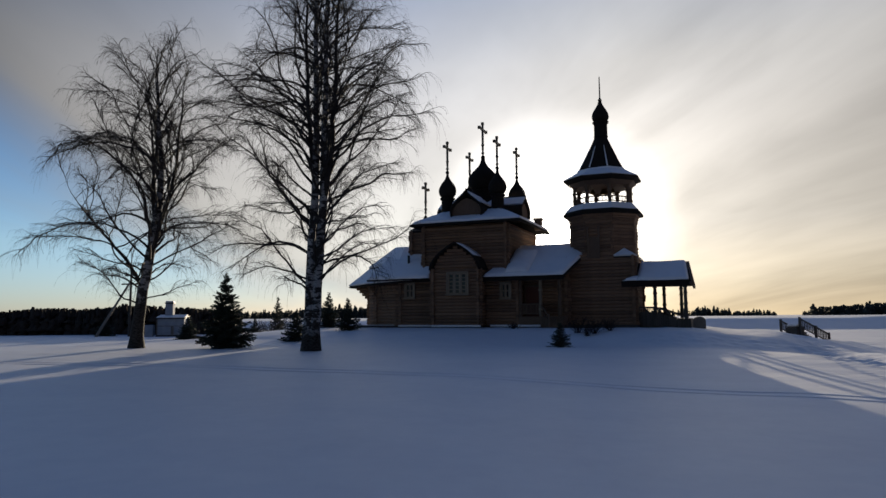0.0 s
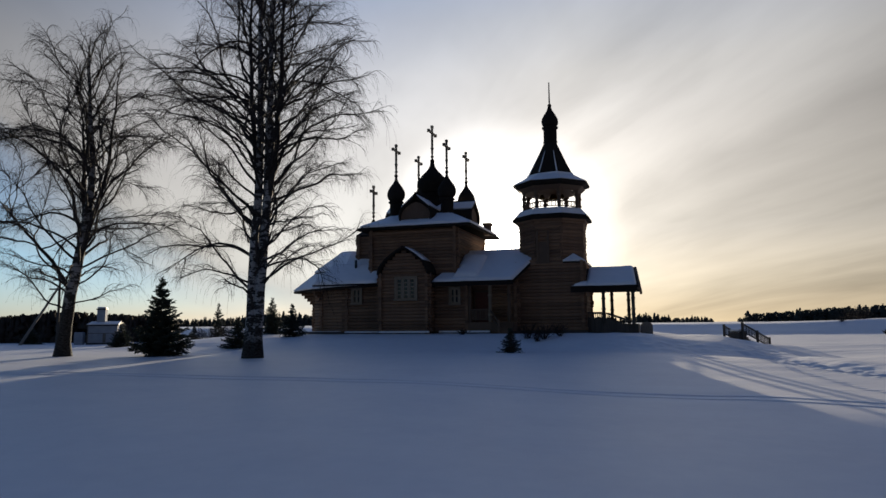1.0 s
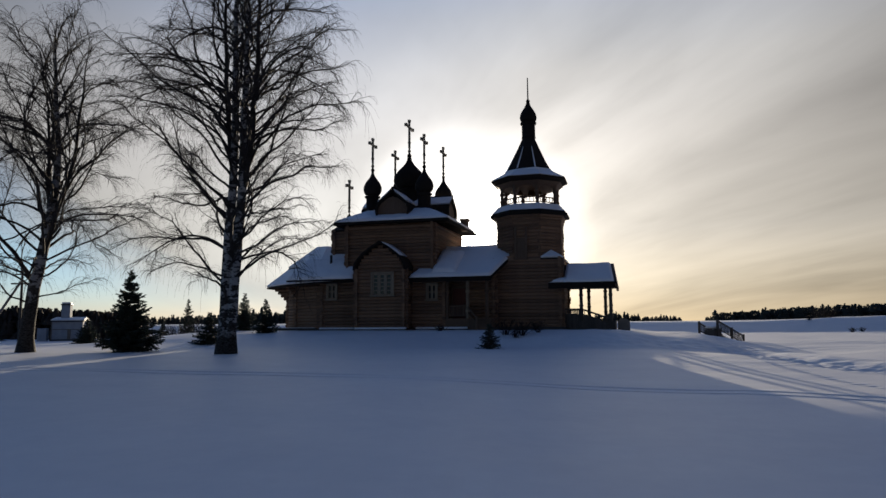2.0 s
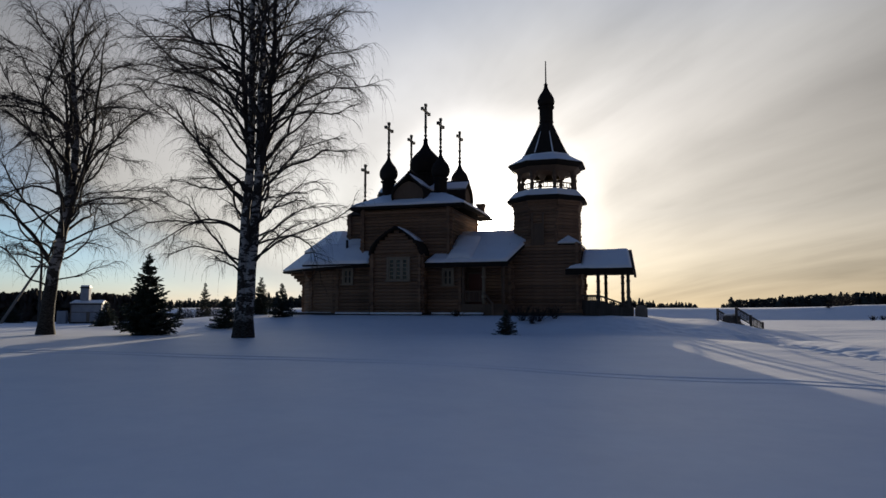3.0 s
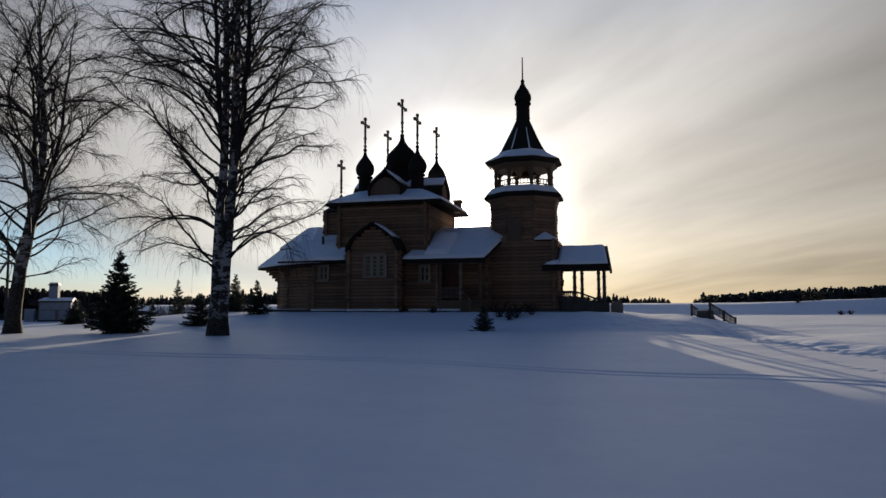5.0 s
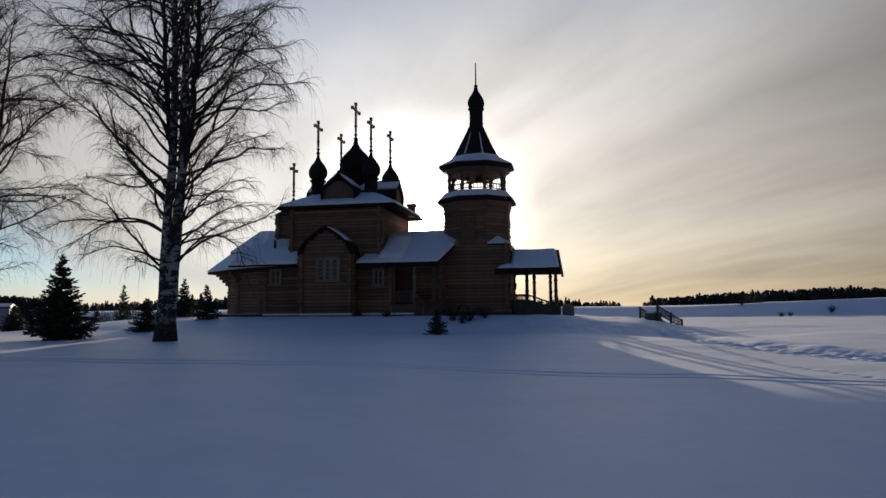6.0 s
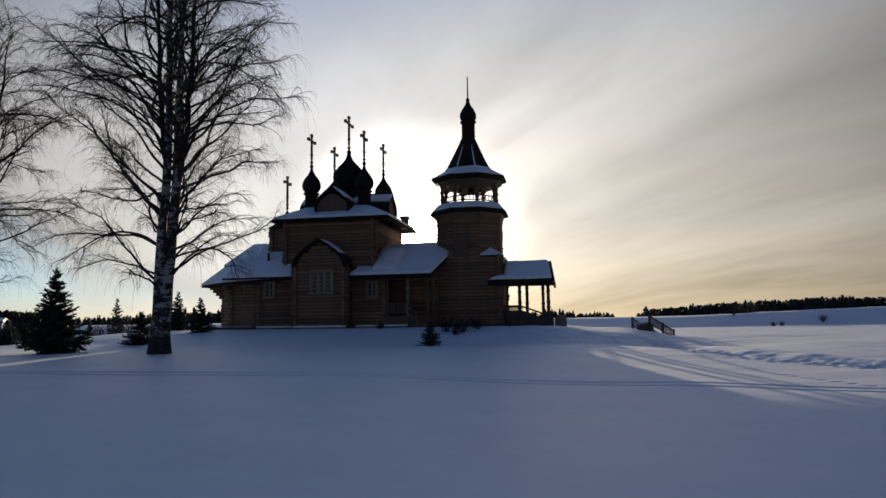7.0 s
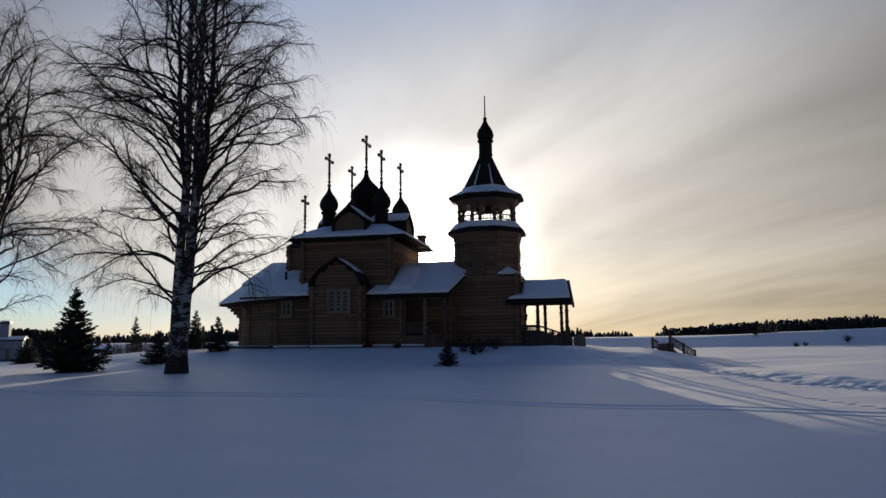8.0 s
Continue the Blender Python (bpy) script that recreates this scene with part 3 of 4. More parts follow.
for sy in (-1, 1):                                       # the straight roof planes run on over the lower apse eaves
    over = [Vector((-2.75, sy * 5.14, 3.74)), Vector((-8.25, sy * 5.10, 3.72)), Vector((-7.55, sy * 2.9, 5.42)), Vector((-2.75, sy * 2.9, 5.34))]
    plane = part("side_roof", slab(B(), over, 0.15), SHINGLE, church, "boarded side roof")
    snow_on(plane, over, 0.15)
bm = B()
rod(bm, (-5.25, -3.55, 4.4), (-5.25, -3.55, 5.7), 0.10)
part("stove_pipe", bm, IRON, church, "black stove pipe")


def casement(x, z, width, height, lights, y, rows=4):
    """A window of narrow lights in the front wall."""
    win = B()
    f = 0.12 if lights == 3 else 0.08
    box(win, x - width / 2 - 0.14, x + width / 2 + 0.14, y - 0.10, y + 0.05, z + height, z + height + 0.16, 0.01)
    box(win, x - width / 2 - 0.18, x + width / 2 + 0.18, y - 0.16, y + 0.05, z - 0.12, z, 0.01)
    for s in (-1, 1):
        box(win, x + s * (width / 2 + 0.07) - 0.07, x + s * (width / 2 + 0.07) + 0.07, y - 0.10, y + 0.05, z, z + height, 0.01)
    window = part("window", win, PALE, church, "carved window surround")
    step = width / lights
    for i in range(lights):
        x0 = x - width / 2 + step * i
        bm = B()
        for a, b in ((x0, x0 + f), (x0 + step - f, x0 + step)):
            box(bm, a, b, y - 0.06, y, z, z + height)
        for k in range(rows + 1):
            zz = z + (height - 0.07) * k / rows
            box(bm, x0 + f, x0 + step - f, y - 0.05, y - 0.004, zz, zz + 0.07)
        part("sash", bm, PALE, window)
        part("pane", box(B(), x0 + f, x0 + step - f, y - 0.02, y - 0.008, z + 0.07, z + height - 0.07), GLASS, window, "dark window glass")


# projecting bay with a keel gable
GX, GW = -0.45, 3.80
wall("bay_wall", [((GX - GW / 2 + 0.1, -5.5), (GX + GW / 2 - 0.1, -5.5)), ((GX - GW / 2 + 0.1, -5.5), (GX - GW / 2 + 0.1, -4.0)), ((GX + GW / 2 - 0.1, -5.5), (GX + GW / 2 - 0.1, -4.0))], 0.1, 4.5)
g_out = keel(GW + 0.25, 2.1, 12)
bm = B()
for i in range(9):                                       # logs of the gable, cut to the arch
    z = 4.55 + 0.24 * i
    half = max((x for x, zz in g_out if zz + 4.25 >= z), default=0) - 0.25
    if half > 0.15:
        rod(bm, (GX - half, -5.5, z), (GX + half, -5.5, z), 0.13)
tagged(part("gable_log", bm, LOG, church), kind="stuff")
gv = part("gable_vault", arch_shell(B(), g_out, 0.17, "y", -5.92, -3.6, GX, 4.28), SHINGLE, church, "keel-arched gable roof", True)
bm = B()
for side in (1,):
    rows_v = []
    pts = g_out[5:12]
    for pos in (-5.9, -3.7):
        for dz in (0.01, 0.045):
            rows_v.append([bm.verts.new((GX + side * (x + dz * 0.5), pos, 4.28 + z + dz)) for x, z in pts])
    for r0, r1 in ((0, 2), (1, 3), (0, 1), (2, 3)):
        for k in range(len(pts) - 1):
            bm.faces.new((rows_v[r0][k], rows_v[r0][k + 1], rows_v[r1][k + 1], rows_v[r1][k]))
part("snow", bm, SNOW, gv, "thin settled snow", True)
casement(-0.25, 2.48, 1.5, 1.5, 3, -5.66, 5)
# refectory with its gable roof and the recessed side porch
RX1 = 7.62
wall("refectory_wall", [((1.8, -4.25), (4.0, -4.25)), ((4.0, -4.25), (4.0, -3.2)), ((4.0, -3.2), (7.4, -3.2)), ((3.0, 4.25), (7.4, 4.25)), ((7.4, -3.2), (7.4, 4.25))], 0.1, 3.6)
casement(3.1, 2.15, 0.62, 1.05, 2, -4.41, 2)
casement(-4.75, 2.3, 0.62, 1.05, 2, -4.41, 2)
bm = slab(B(), [(1.5, -5.1, 3.68), (RX1, -5.1, 3.68), (RX1 + 1.5, 0, 6.35), (2.9, 0, 6.35)], 0.16)
slab(bm, [(1.5, 5.1, 3.68), (RX1, 5.1, 3.68), (RX1 + 0.35, 0, 6.35), (2.9, 0, 6.35)], 0.16)
ref_roof = part("refectory_roof", bm, SHINGLE, church, "boarded gable roof")
snow_on(ref_roof, [(1.55, -5.06, 3.70), (RX1 - 0.05, -5.06, 3.70), (RX1 + 1.4, -0.05, 6.33), (2.9, -0.05, 6.33)], 0.17)
snow_on(ref_roof, [(1.55, 5.06, 3.70), (RX1 - 0.05, 5.06, 3.70), (RX1 + 0.25, 0.05, 6.33), (2.9, 0.05, 6.33)], 0.17)
bm = box(B(), 1.5, RX1, -5.14, -5.10, 3.38, 3.70)
part("fascia", bm, SHINGLE, church)
# snow drifted in the valley beside the nave wall
snow_on(church, [(3.12, -4.85, 4.02), (5.0, -4.85, 4.02), (4.9, -1.5, 5.80), (3.12, -1.7, 5.95)], 0.30, 0.0, "snow drift against the nave", 0.9, 0.5)
# side porch: floor, posts, door, steps
porch = part("side_porch", box(B(), 4.1, 7.5, -4.5, -3.3, 0.1, 0.75, 0.02), BOARD, church, "small recessed plank porch")
for x in (4.25, 5.75, 7.15):
    bm = rod(B(), (x, -4.42, 0.75), (x, -4.42, 3.5), 0.13, 0.12, 10)
    for z in (1.2, 2.6):
        rod(bm, (x, -4.42, z), (x, -4.42, z + 0.16), 0.165, 0.165, 10)
    part("post", bm, PALE if x == 5.75 else BOARD, porch)
bm = B()
for x0, x1 in ((4.35, 5.65),):
    rod(bm, (x0, -4.42, 1.65), (x1, -4.42, 1.65), 0.06)
    rod(bm, (x0, -4.42, 0.95), (x1, -4.42, 0.95), 0.05)
    n = 9
    for i in range(n):
        x = x0 + (x1 - x0) * (i + 0.5) / n
        box(bm, x - 0.04, x + 0.04, -4.45, -4.39, 0.95, 1.65)
part("balustrade", bm, BOARD, porch)
bm = B()
for i in range(4):
    box(bm, 5.9 + 0.32 * i, 7.5, -4.6 - 0.30 * i - 0.3, -4.6 - 0.30 * i + 0.02, -0.3, 0.70 - 0.18 * i, 0.01)
part("steps", bm, BOARD, porch)
bm = B()
rod(bm, (5.8, -4.5, 1.55), (6.7, -5.9, 0.75), 0.06)
rod(bm, (5.8, -4.5, 1.15), (6.7, -5.9, 0.40), 0.05)
rod(bm, (6.7, -5.9, -0.2), (6.7, -5.9, 0.9), 0.07)
part("stair_rail", bm, BOARD, porch)
side_door = part("door", box(B(), 4.4, 5.45, -3.42, -3.34, 0.75, 2.95, 0.01), REDDOOR, church, "red-brown plank door")
bm = B()
for a, b, z0, z1 in ((4.27, 4.4, 0.75, 3.08), (5.45, 5.58, 0.75, 3.08), (4.4, 5.45, 2.95, 3.08)):
    box(bm, a, b, -3.47, -3.34, z0, z1)
part("door_frame", bm, BOARD, side_door)
part("handle", rod(B(), (5.3, -3.46, 1.7), (5.3, -3.46, 1.9), 0.02), IRON, side_door)
bm = B()
for x0, x1, y in ((-9.2, -5.9, -4.05), (-5.7, -2.9, -4.5), (-2.35, 1.55, -5.72), (1.9, 3.9, -4.5), (4.1, 5.8, -4.75)):
    box(bm, x0, x1, y - 0.12, y + 0.10, 0.02, 0.16, 0.04)
part("snow", bm, SNOW, church, "snow on the foundation ledge", True)

# bell tower: square foot, octagonal shaft, open gallery, tent and onion
TX = 9.73
S = 2.4
wall("tower_base_wall", [((TX - S, -S), (TX + S, -S)), ((TX + S, -S), (TX + S, S)), ((TX + S, S), (TX - S, S)), ((TX - S, S), (TX - S, -S))], 0.1, 5.3)
OCT = math.radians(22.5)


def octagon(r):
    """Corners of an octagon given by its inner radius."""
    R = 0.95 * r / math.cos(OCT)
    return [(TX + R * math.cos(OCT + math.pi / 4 * i), R * math.sin(OCT + math.pi / 4 * i)) for i in range(8)]


bm = B()
o = octagon(S)
FRONT = (4, 5, 6)
for i in range(8):
    if i not in FRONT:
        logs(bm, o[i], o[(i + 1) % 8], 5.0, 8.3, 0.25, 0.12, 0.05 * (i % 2))
for k in range(4):
    o2 = octagon(S + 0.03 + 0.06 * k)
    for i in range(8):
        rod(bm, (*o2[i], 7.72 + 0.2 * k), (*o2[(i + 1) % 8], 7.72 + 0.2 * k), 0.125)
shaft = tagged(part("tower_shaft_wall", bm, LOG, church, "octagonal log shaft flaring at the top"), kind="stuff")
for i in FRONT:
    log_pieces(shaft, o[i], o[(i + 1) % 8], 5.0, 8.3, 0.25, 0.12)
bm = B()
box(bm, TX - 0.85, TX - 0.72, -S - 0.22, -S - 0.05, 5.0, 7.4)
box(bm, TX - 0.05, TX + 0.08, -S - 0.22, -S - 0.05, 5.0, 7.4)
box(bm, TX - 0.72, TX - 0.05, -S - 0.16, -S - 0.05, 5.0, 6.6)
part("shutter", bm, BOARD, church, "boarded shutter on the tower shaft")
for sx in (1,):
    for sy in (-1, 1):
        c = (TX + sx * (S + 0.18), sy * (S + 0.18), 5.05)
        p, q = (TX + sx * 1.05, sy * (S + 0.18), 5.05), (TX + sx * (S + 0.18), sy * 1.05, 5.05)
        top = (TX + sx * 1.72, sy * 1.72, 5.6)
        bm = B()
        for tri in ((p, c, top), (c, q, top)):
            slab(bm, tri, 0.12)
        cr = part("corner_roof", bm, SHINGLE, church)
        bm = B()
        for tri in ((p, c, top), (c, q, top)):
            slab(bm, [Vector(v) + Vector((0, 0, 0.16)) for v in tri], 0.14)
        bmesh.ops.remove_doubles(bm, verts=bm.verts, dist=0.02)
        part("snow", bm, SNOW, cr, "snow on the corner roof")


def eight(profile):
    return lathe(B(), [(0.95 * r / math.cos(OCT), z) for r, z in profile], 8, (TX, 0), OCT)


skirt = part("skirt_roof", eight([(2.3, 8.30), (3.02, 8.34), (3.05, 8.50), (2.45, 9.12), (1.5, 9.16)]), SHINGLE, church, "flared octagonal skirt roof")
bm = B()
o_lo, o_hi = octagon(2.88), octagon(2.42)
for i in range(8):
    j = (i + 1) % 8
    slab(bm, [(*o_lo[i], 8.70), (*o_lo[j], 8.70), (*o_hi[j], 9.21), (*o_hi[i], 9.21)], 0.08)
bmesh.ops.remove_doubles(bm, verts=bm.verts, dist=0.02)
part("snow", bm, SNOW, skirt, "snow on the skirt roof")
gallery = part("gallery_floor", eight([(2.35, 9.0), (2.35, 9.22), (0.4, 9.22)]), BOARD, church)
og = octagon(2.12)
for i, (x, y) in enumerate(og):
    bm = rod(B(), (x, y, 9.1), (x, y, 11.1), 0.13, 0.13, 10)
    for z, r in ((9.55, 0.17), (10.1, 0.18), (10.55, 0.16)):
        rod(bm, (x, y, z), (x, y, z + 0.14), r, r, 10)
    part("post", bm, BOARD, gallery)
    x2, y2 = og[(i + 1) % 8]
    bm = B()
    rod(bm, (x, y, 9.72), (x2, y2, 9.72), 0.05)
    rod(bm, (x, y, 9.36), (x2, y2, 9.36), 0.04)
    for k in range(1, 6):
        u = k / 6
        rod(bm, (x + (x2 - x) * u, y + (y2 - y) * u, 9.36), (x + (x2 - x) * u, y + (y2 - y) * u, 9.72), 0.03)
    for k in range(3):                                   # small brackets that round off the opening
        u = 0.08 + 0.09 * k
        for v in (u, 1 - u):
            rod(bm, (x + (x2 - x) * v, y + (y2 - y) * v, 10.85), (x + (x2 - x) * v, y + (y2 - y) * v, 10.35 + 0.14 * k), 0.08)
    part("balustrade", bm, BOARD, gallery)
part("ceiling", eight([(2.2, 10.60), (2.6, 10.90), (0.4, 10.90)]), BOARD, gallery)
for x, y, r in ((TX - 0.7, -0.3, 0.26), (TX + 0.1, 0.3, 0.42), (TX + 0.8, -0.2, 0.24)):
    bm = lathe(B(), [(r, 10.2), (r * 0.93, 10.2 + 0.12 * r), (r * 0.62, 10.2 + 0.7 * r), (r * 0.5, 10.2 + 1.1 * r), (r * 0.2, 10.2 + 1.3 * r)], 16, (x, y))
    rod(bm, (x, y, 10.2 + 1.25 * r), (x, y, 10.9), 0.03)
    part("bell", bm, BRONZE, gallery, "small bronze bell", True)
tent = part("tent_roof", eight([(2.45, 10.92), (2.92, 11.10), (2.96, 11.22), (2.38, 11.50), (1.88, 11.80), (1.27, 12.95), (0.52, 14.6), (0.47, 14.8)]), SHINGLE, church, "steep eight-sided tent roof")
bm = B()
rings = ((2.90, 11.29), (2.36, 11.58), (1.89, 11.88), (1.82, 12.03))
rise = (0.0, -0.05, 0.06, 0.16, 0.02, -0.06, 0.0, 0.0)
for (r_lo, z_lo), (r_hi, z_hi) in zip(rings, rings[1:]):
    t_lo, t_hi = octagon(r_lo), octagon(r_hi)
    k_hi = 1.0 if z_hi > 12 else 0.0
    for i in (3, 4, 5, 6):
        j = (i + 1) % 8
        slab(bm, [(*t_lo[i], z_lo), (*t_lo[j], z_lo), (*t_hi[j], z_hi + k_hi * rise[j]), (*t_hi[i], z_hi + k_hi * rise[i])], 0.09)
bmesh.ops.remove_doubles(bm, verts=bm.verts, dist=0.02)
part("snow", bm, SNOW, tent, "snow on the foot of the tent")
for i in (4, 5, 6):
    lo, hi = octagon(1.70)[i], octagon(0.62)[i]
    bm = rod(B(), (*lo, 12.05), (*hi, 14.3), 0.065, 0.015, 6)
    part("snow", bm, SNOW, tent, "streak of snow along a ridge")
bm = lathe(B(), [(0.56, 14.7), (0.52, 14.85), (0.52, 15.75), (0.62, 15.82), (0.64, 15.92), (0.50, 15.98)], 16, (TX, 0))
part("neck", bm, SHINGLE, church)
bm = lathe(B(), [(0.48, 15.96), (0.60, 16.12), (0.65, 16.35), (0.60, 16.62), (0.46, 16.9), (0.30, 17.15), (0.18, 17.38), (0.12, 17.62), (0.16, 17.70), (0.10, 17.80), (0.06, 17.86)], 24, (TX, 0), 0, 0.025)
cap = part("dome", bm, SHINGLE, church, "small black onion dome", True)
part("spire", rod(B(), (TX, 0, 17.8), (TX, 0, 19.6), 0.06, 0.04, 8), IRON, cap, "thin metal spire")

# open west porch on posts
wp = part("porch_floor", box(B(), 12.3, 15.9, -2.15, 2.15, -0.5, 0.55, 0.02), POLEWOOD, church, "raised plank porch")
for y, xs_p in ((-2.2, (13.55, 15.6)), (2.2, (13.85, 15.1))):
    for x in xs_p:
        bm = rod(B(), (x, y, 0.5), (x, y, 3.02), 0.13, 0.12, 10)
        for z, r in ((1.15, 0.155), (1.55, 0.16), (2.3, 0.155), (2.75, 0.16)):
            rod(bm, (x, y, z), (x, y, z + 0.12), r, r, 10)
        part("post", bm, POLEWOOD, wp)
for y in (-2.2, 2.2):
    bm = B()
    n = 0
    x = 12.36
    while x < 15.5:                                       # boarded parapet that steps down with the stairs
        top = 1.02 if x < 13.55 else 1.02 - (x - 13.55) * 0.36
        box(bm, x, x + 0.145, y - 0.03 - 0.008 * (n % 2), y + 0.03, -0.4, top)
        x += 0.15
        n += 1
    rod(bm, (12.36, y, 1.36), (13.55, y, 1.36), 0.05)
    rod(bm, (13.55, y, 1.36), (15.6, y, 0.62), 0.055)
    for k in range(9):
        x = 12.45 + k * 0.13
        box(bm, x - 0.025, x + 0.025, y - 0.025, y + 0.025, 1.0, 1.36)
    tagged(part("parapet", bm, POLEWOOD, wp, "boarded parapet with a sloping rail"), kind="stuff")
bm = B()
for y in (-2.2, 2.2):
    box(bm, 12.1, 16.0, y - 0.12, y + 0.12, 2.98, 3.18, 0.02)
for x in (13.6, 15.4):
    box(bm, x - 0.11, x + 0.11, -2.08, 2.08, 3.0, 3.14, 0.02)
part("beam", bm, POLEWOOD, wp)
PY, PZ = 3.05, 3.22
TILT_P = (4.72 - PZ) / PY


def porch_plane(points, side, lift=0.0):
    return [(x, side * y, 4.72 - TILT_P * abs(y) + lift) for x, y in points]


bm = B()
for side in (-1, 1):
    slab(bm, porch_plane([(11.35, PY), (16.0, PY), (15.72, 0), (12.25, 0), (12.25, 2.45)], side), 0.14)
box(bm, 11.35, 16.05, -PY - 0.04, -PY, PZ - 0.40, PZ)
proof = part("porch_roof", bm, SHINGLE, church, "boarded gable roof of the porch")
for side in (-1, 1):
    snow_on(proof, porch_plane([(12.4, PY - 0.03), (15.9, PY - 0.03), (15.62, 0.03), (12.4, 0.03)], side, 0.02), 0.15)
    snow_on(proof, porch_plane([(11.45, PY - 0.03), (12.5, PY - 0.03), (12.5, 2.5), (12.2, 2.5)], side, 0.02), 0.13)
bm = B()
for y0, s in ((-PY, 1), (PY, -1)):                       # barge boards on the open gable
    slab(bm, [(15.95, y0, PZ - 0.40), (16.12, y0, PZ - 0.40), (15.85, 0, 4.50), (15.68, 0, 4.50)], -0.26)
part("barge_board", bm, BOARD, church)
bm = B()
fr = [bm.verts.new(v) for v in ((15.66, -2.1, 3.05), (15.66, 2.1, 3.05), (15.66, 0, 4.35))]
bm.faces.new(fr)
r = bmesh.ops.extrude_face_region(bm, geom=list(bm.faces))
bmesh.ops.translate(bm, verts=[g for g in r["geom"] if isinstance(g, bmesh.types.BMVert)], vec=(-0.06, 0, 0))
part("porch_gable", bm, BOARD, church)

# ---------------------------------------------------------------- birches
def bend(start, direction, length, n, rise, droop, wob, rng):
    """A limb: n points that leave along direction, first lifting, then drooping."""
    pts = [np.array(start, float)]
    d = np.array(direction, float)
    d /= np.linalg.norm(d)
    for i in range(1, n):
        t = i / (n - 1)
        d = d + np.array([0, 0, (rise * (1 - t) - droop * t * t) / n]) + rng.normal(0, wob / n ** 0.5, 3)
        d /= np.linalg.norm(d)
        pts.append(pts[-1] + d * length / (n - 1))
    return np.array(pts)


def along(pts, t):
    k = t * (len(pts) - 1)
    i = min(int(k), len(pts) - 2)
    return pts[i] + (pts[i + 1] - pts[i]) * (k - i), pts[i + 1] - pts[i]


def birch(x, y, stems, shape, first, limbs, seed, bark, label):
    """A leafless birch. Stems: points (x, y, z), foot radius, top radius; shape: (height, reach) pairs of the crown; limbs that climb and arch over, with hanging twigs."""
    rng = np.random.default_rng(seed)
    tree = thing("birch_tree", pose(x, y, at_ground(x, y, 0.15)), label, "tree", "bare birches")
    reach_z, reach_r = zip(*shape)
    trunk, leader, big, mid, fine = [], [], [], [], []
    for points, r0, r1, share in stems:
        c = np.array(points, float)
        n = 22
        zz = np.linspace(c[0, 2], c[-1, 2], n)
        P = np.stack([np.interp(zz, c[:, 2], c[:, 0]), np.interp(zz, c[:, 2], c[:, 1]), zz], 1)
        P[1:-1, :2] = (P[:-2, :2] + 2 * P[1:-1, :2] + P[2:, :2]) / 4
        P[1:, :2] += np.cumsum(rng.normal(0, 0.03, (n - 1, 2)), axis=0)
        h = zz[-1]
        R = r1 + (r0 - r1) * (1 - (zz - zz[0]) / (h - zz[0])) ** 0.9 + (0.45 * r0 * np.exp(-zz / 0.45) if zz[0] < 1 else 0)
        (trunk if r0 > 0.2 else leader).append((P[None], R[None]))
        low = max(first, zz[0] + 0.4)
        count = int(limbs * share)
        turn = rng.uniform(0, 6.28)
        for i in range(count):
            t = (i + rng.uniform(0, 0.9)) / count
            z = low + (h - low) * t ** 1.08
            if z > h * 0.985:
                continue
            start, _ = along(P, (z - zz[0]) / (h - zz[0]))
            turn += 2.4 + rng.normal(0, 0.4)
            g = (z - first) / (reach_z[-1] - first)
            tilt = radians(np.interp(g, (0, 0.15, 0.45, 0.75, 1.0), (66, 54, 44, 36, 20)) + rng.uniform(-10, 10))
            out = np.array([math.cos(turn), math.sin(turn)])
            room = 3.0
            for _ in range(4):                            # as long as the crown's outline has room
                end = z + room * 0.72 * math.cos(tilt)
                edge_r = np.interp(end, reach_z, reach_r) - float(np.dot(start[:2], out)) * 0.8
                room = min(max(edge_r, 0.3) / max(math.sin(tilt), 0.28), 8.5, max(0.6, (reach_z[-1] - z) / math.cos(tilt)))
            L = room * rng.uniform(0.74, 1.09)
            d = (math.sin(tilt) * out[0], math.sin(tilt) * out[1], math.cos(tilt))
            limb = bend(start, d, L, 14, 0.12, 1.15 + 0.07 * L, 0.62, rng)
            lr = min(0.45 * np.interp(z, zz, R), 0.012 + 0.0085 * L)
            big.append((limb, lr * (1 - np.linspace(0, 1, 14)) ** 0.8 + 0.008))
            m = max(4, int(L / 0.29))
            for q in range(m):
                u = 0.20 + 0.80 * ((q + rng.uniform(0, 0.8)) / m) ** 0.75
                if u >= 1:
                    continue
                s0, dd = along(limb, u)
                dd = dd / np.linalg.norm(dd)
                sidev = np.cross(dd, (0, 0, 1.0)) * rng.choice((-1, 1)) + rng.normal(0, 0.35, 3)
                d2 = dd * rng.uniform(0.9, 1.3) + sidev * rng.uniform(0.35, 0.8) + np.array([0, 0, 0.18])
                L2 = (0.6 + 0.30 * L * (1 - u * 0.7)) * rng.uniform(0.5, 1.05)
                b2 = bend(s0, d2, L2, 7, 0.2, 2.3, 0.42, rng)
                mid.append((b2, (0.007 + 0.0045 * L2) * (1 - np.linspace(0, 1, 7)) ** 0.7 + 0.0045))
                for _ in range(max(3, int(L2 / 0.17))):
                    s1, d1 = along(b2, min(rng.uniform(0.25, 1.0), 0.999))
                    d1 = d1 / np.linalg.norm(d1)
                    d3 = d1 * 0.7 + rng.normal(0, 0.40, 3)
                    fine.append(bend(s1, d3, 0.25 + rng.gamma(2.0, 0.24), 5, -0.8, 5.5, 0.3, rng))
    V, F = tubes(trunk, 14)
    quads("trunk", V, F, bark, tree, "white birch bark with black scars")
    for k in leader:
        quads("leader", *tubes([k], 10), LIMB, tree)
    V, F = tubes([(np.array([p for p, _ in big]), np.array([r for _, r in big]))], 6)
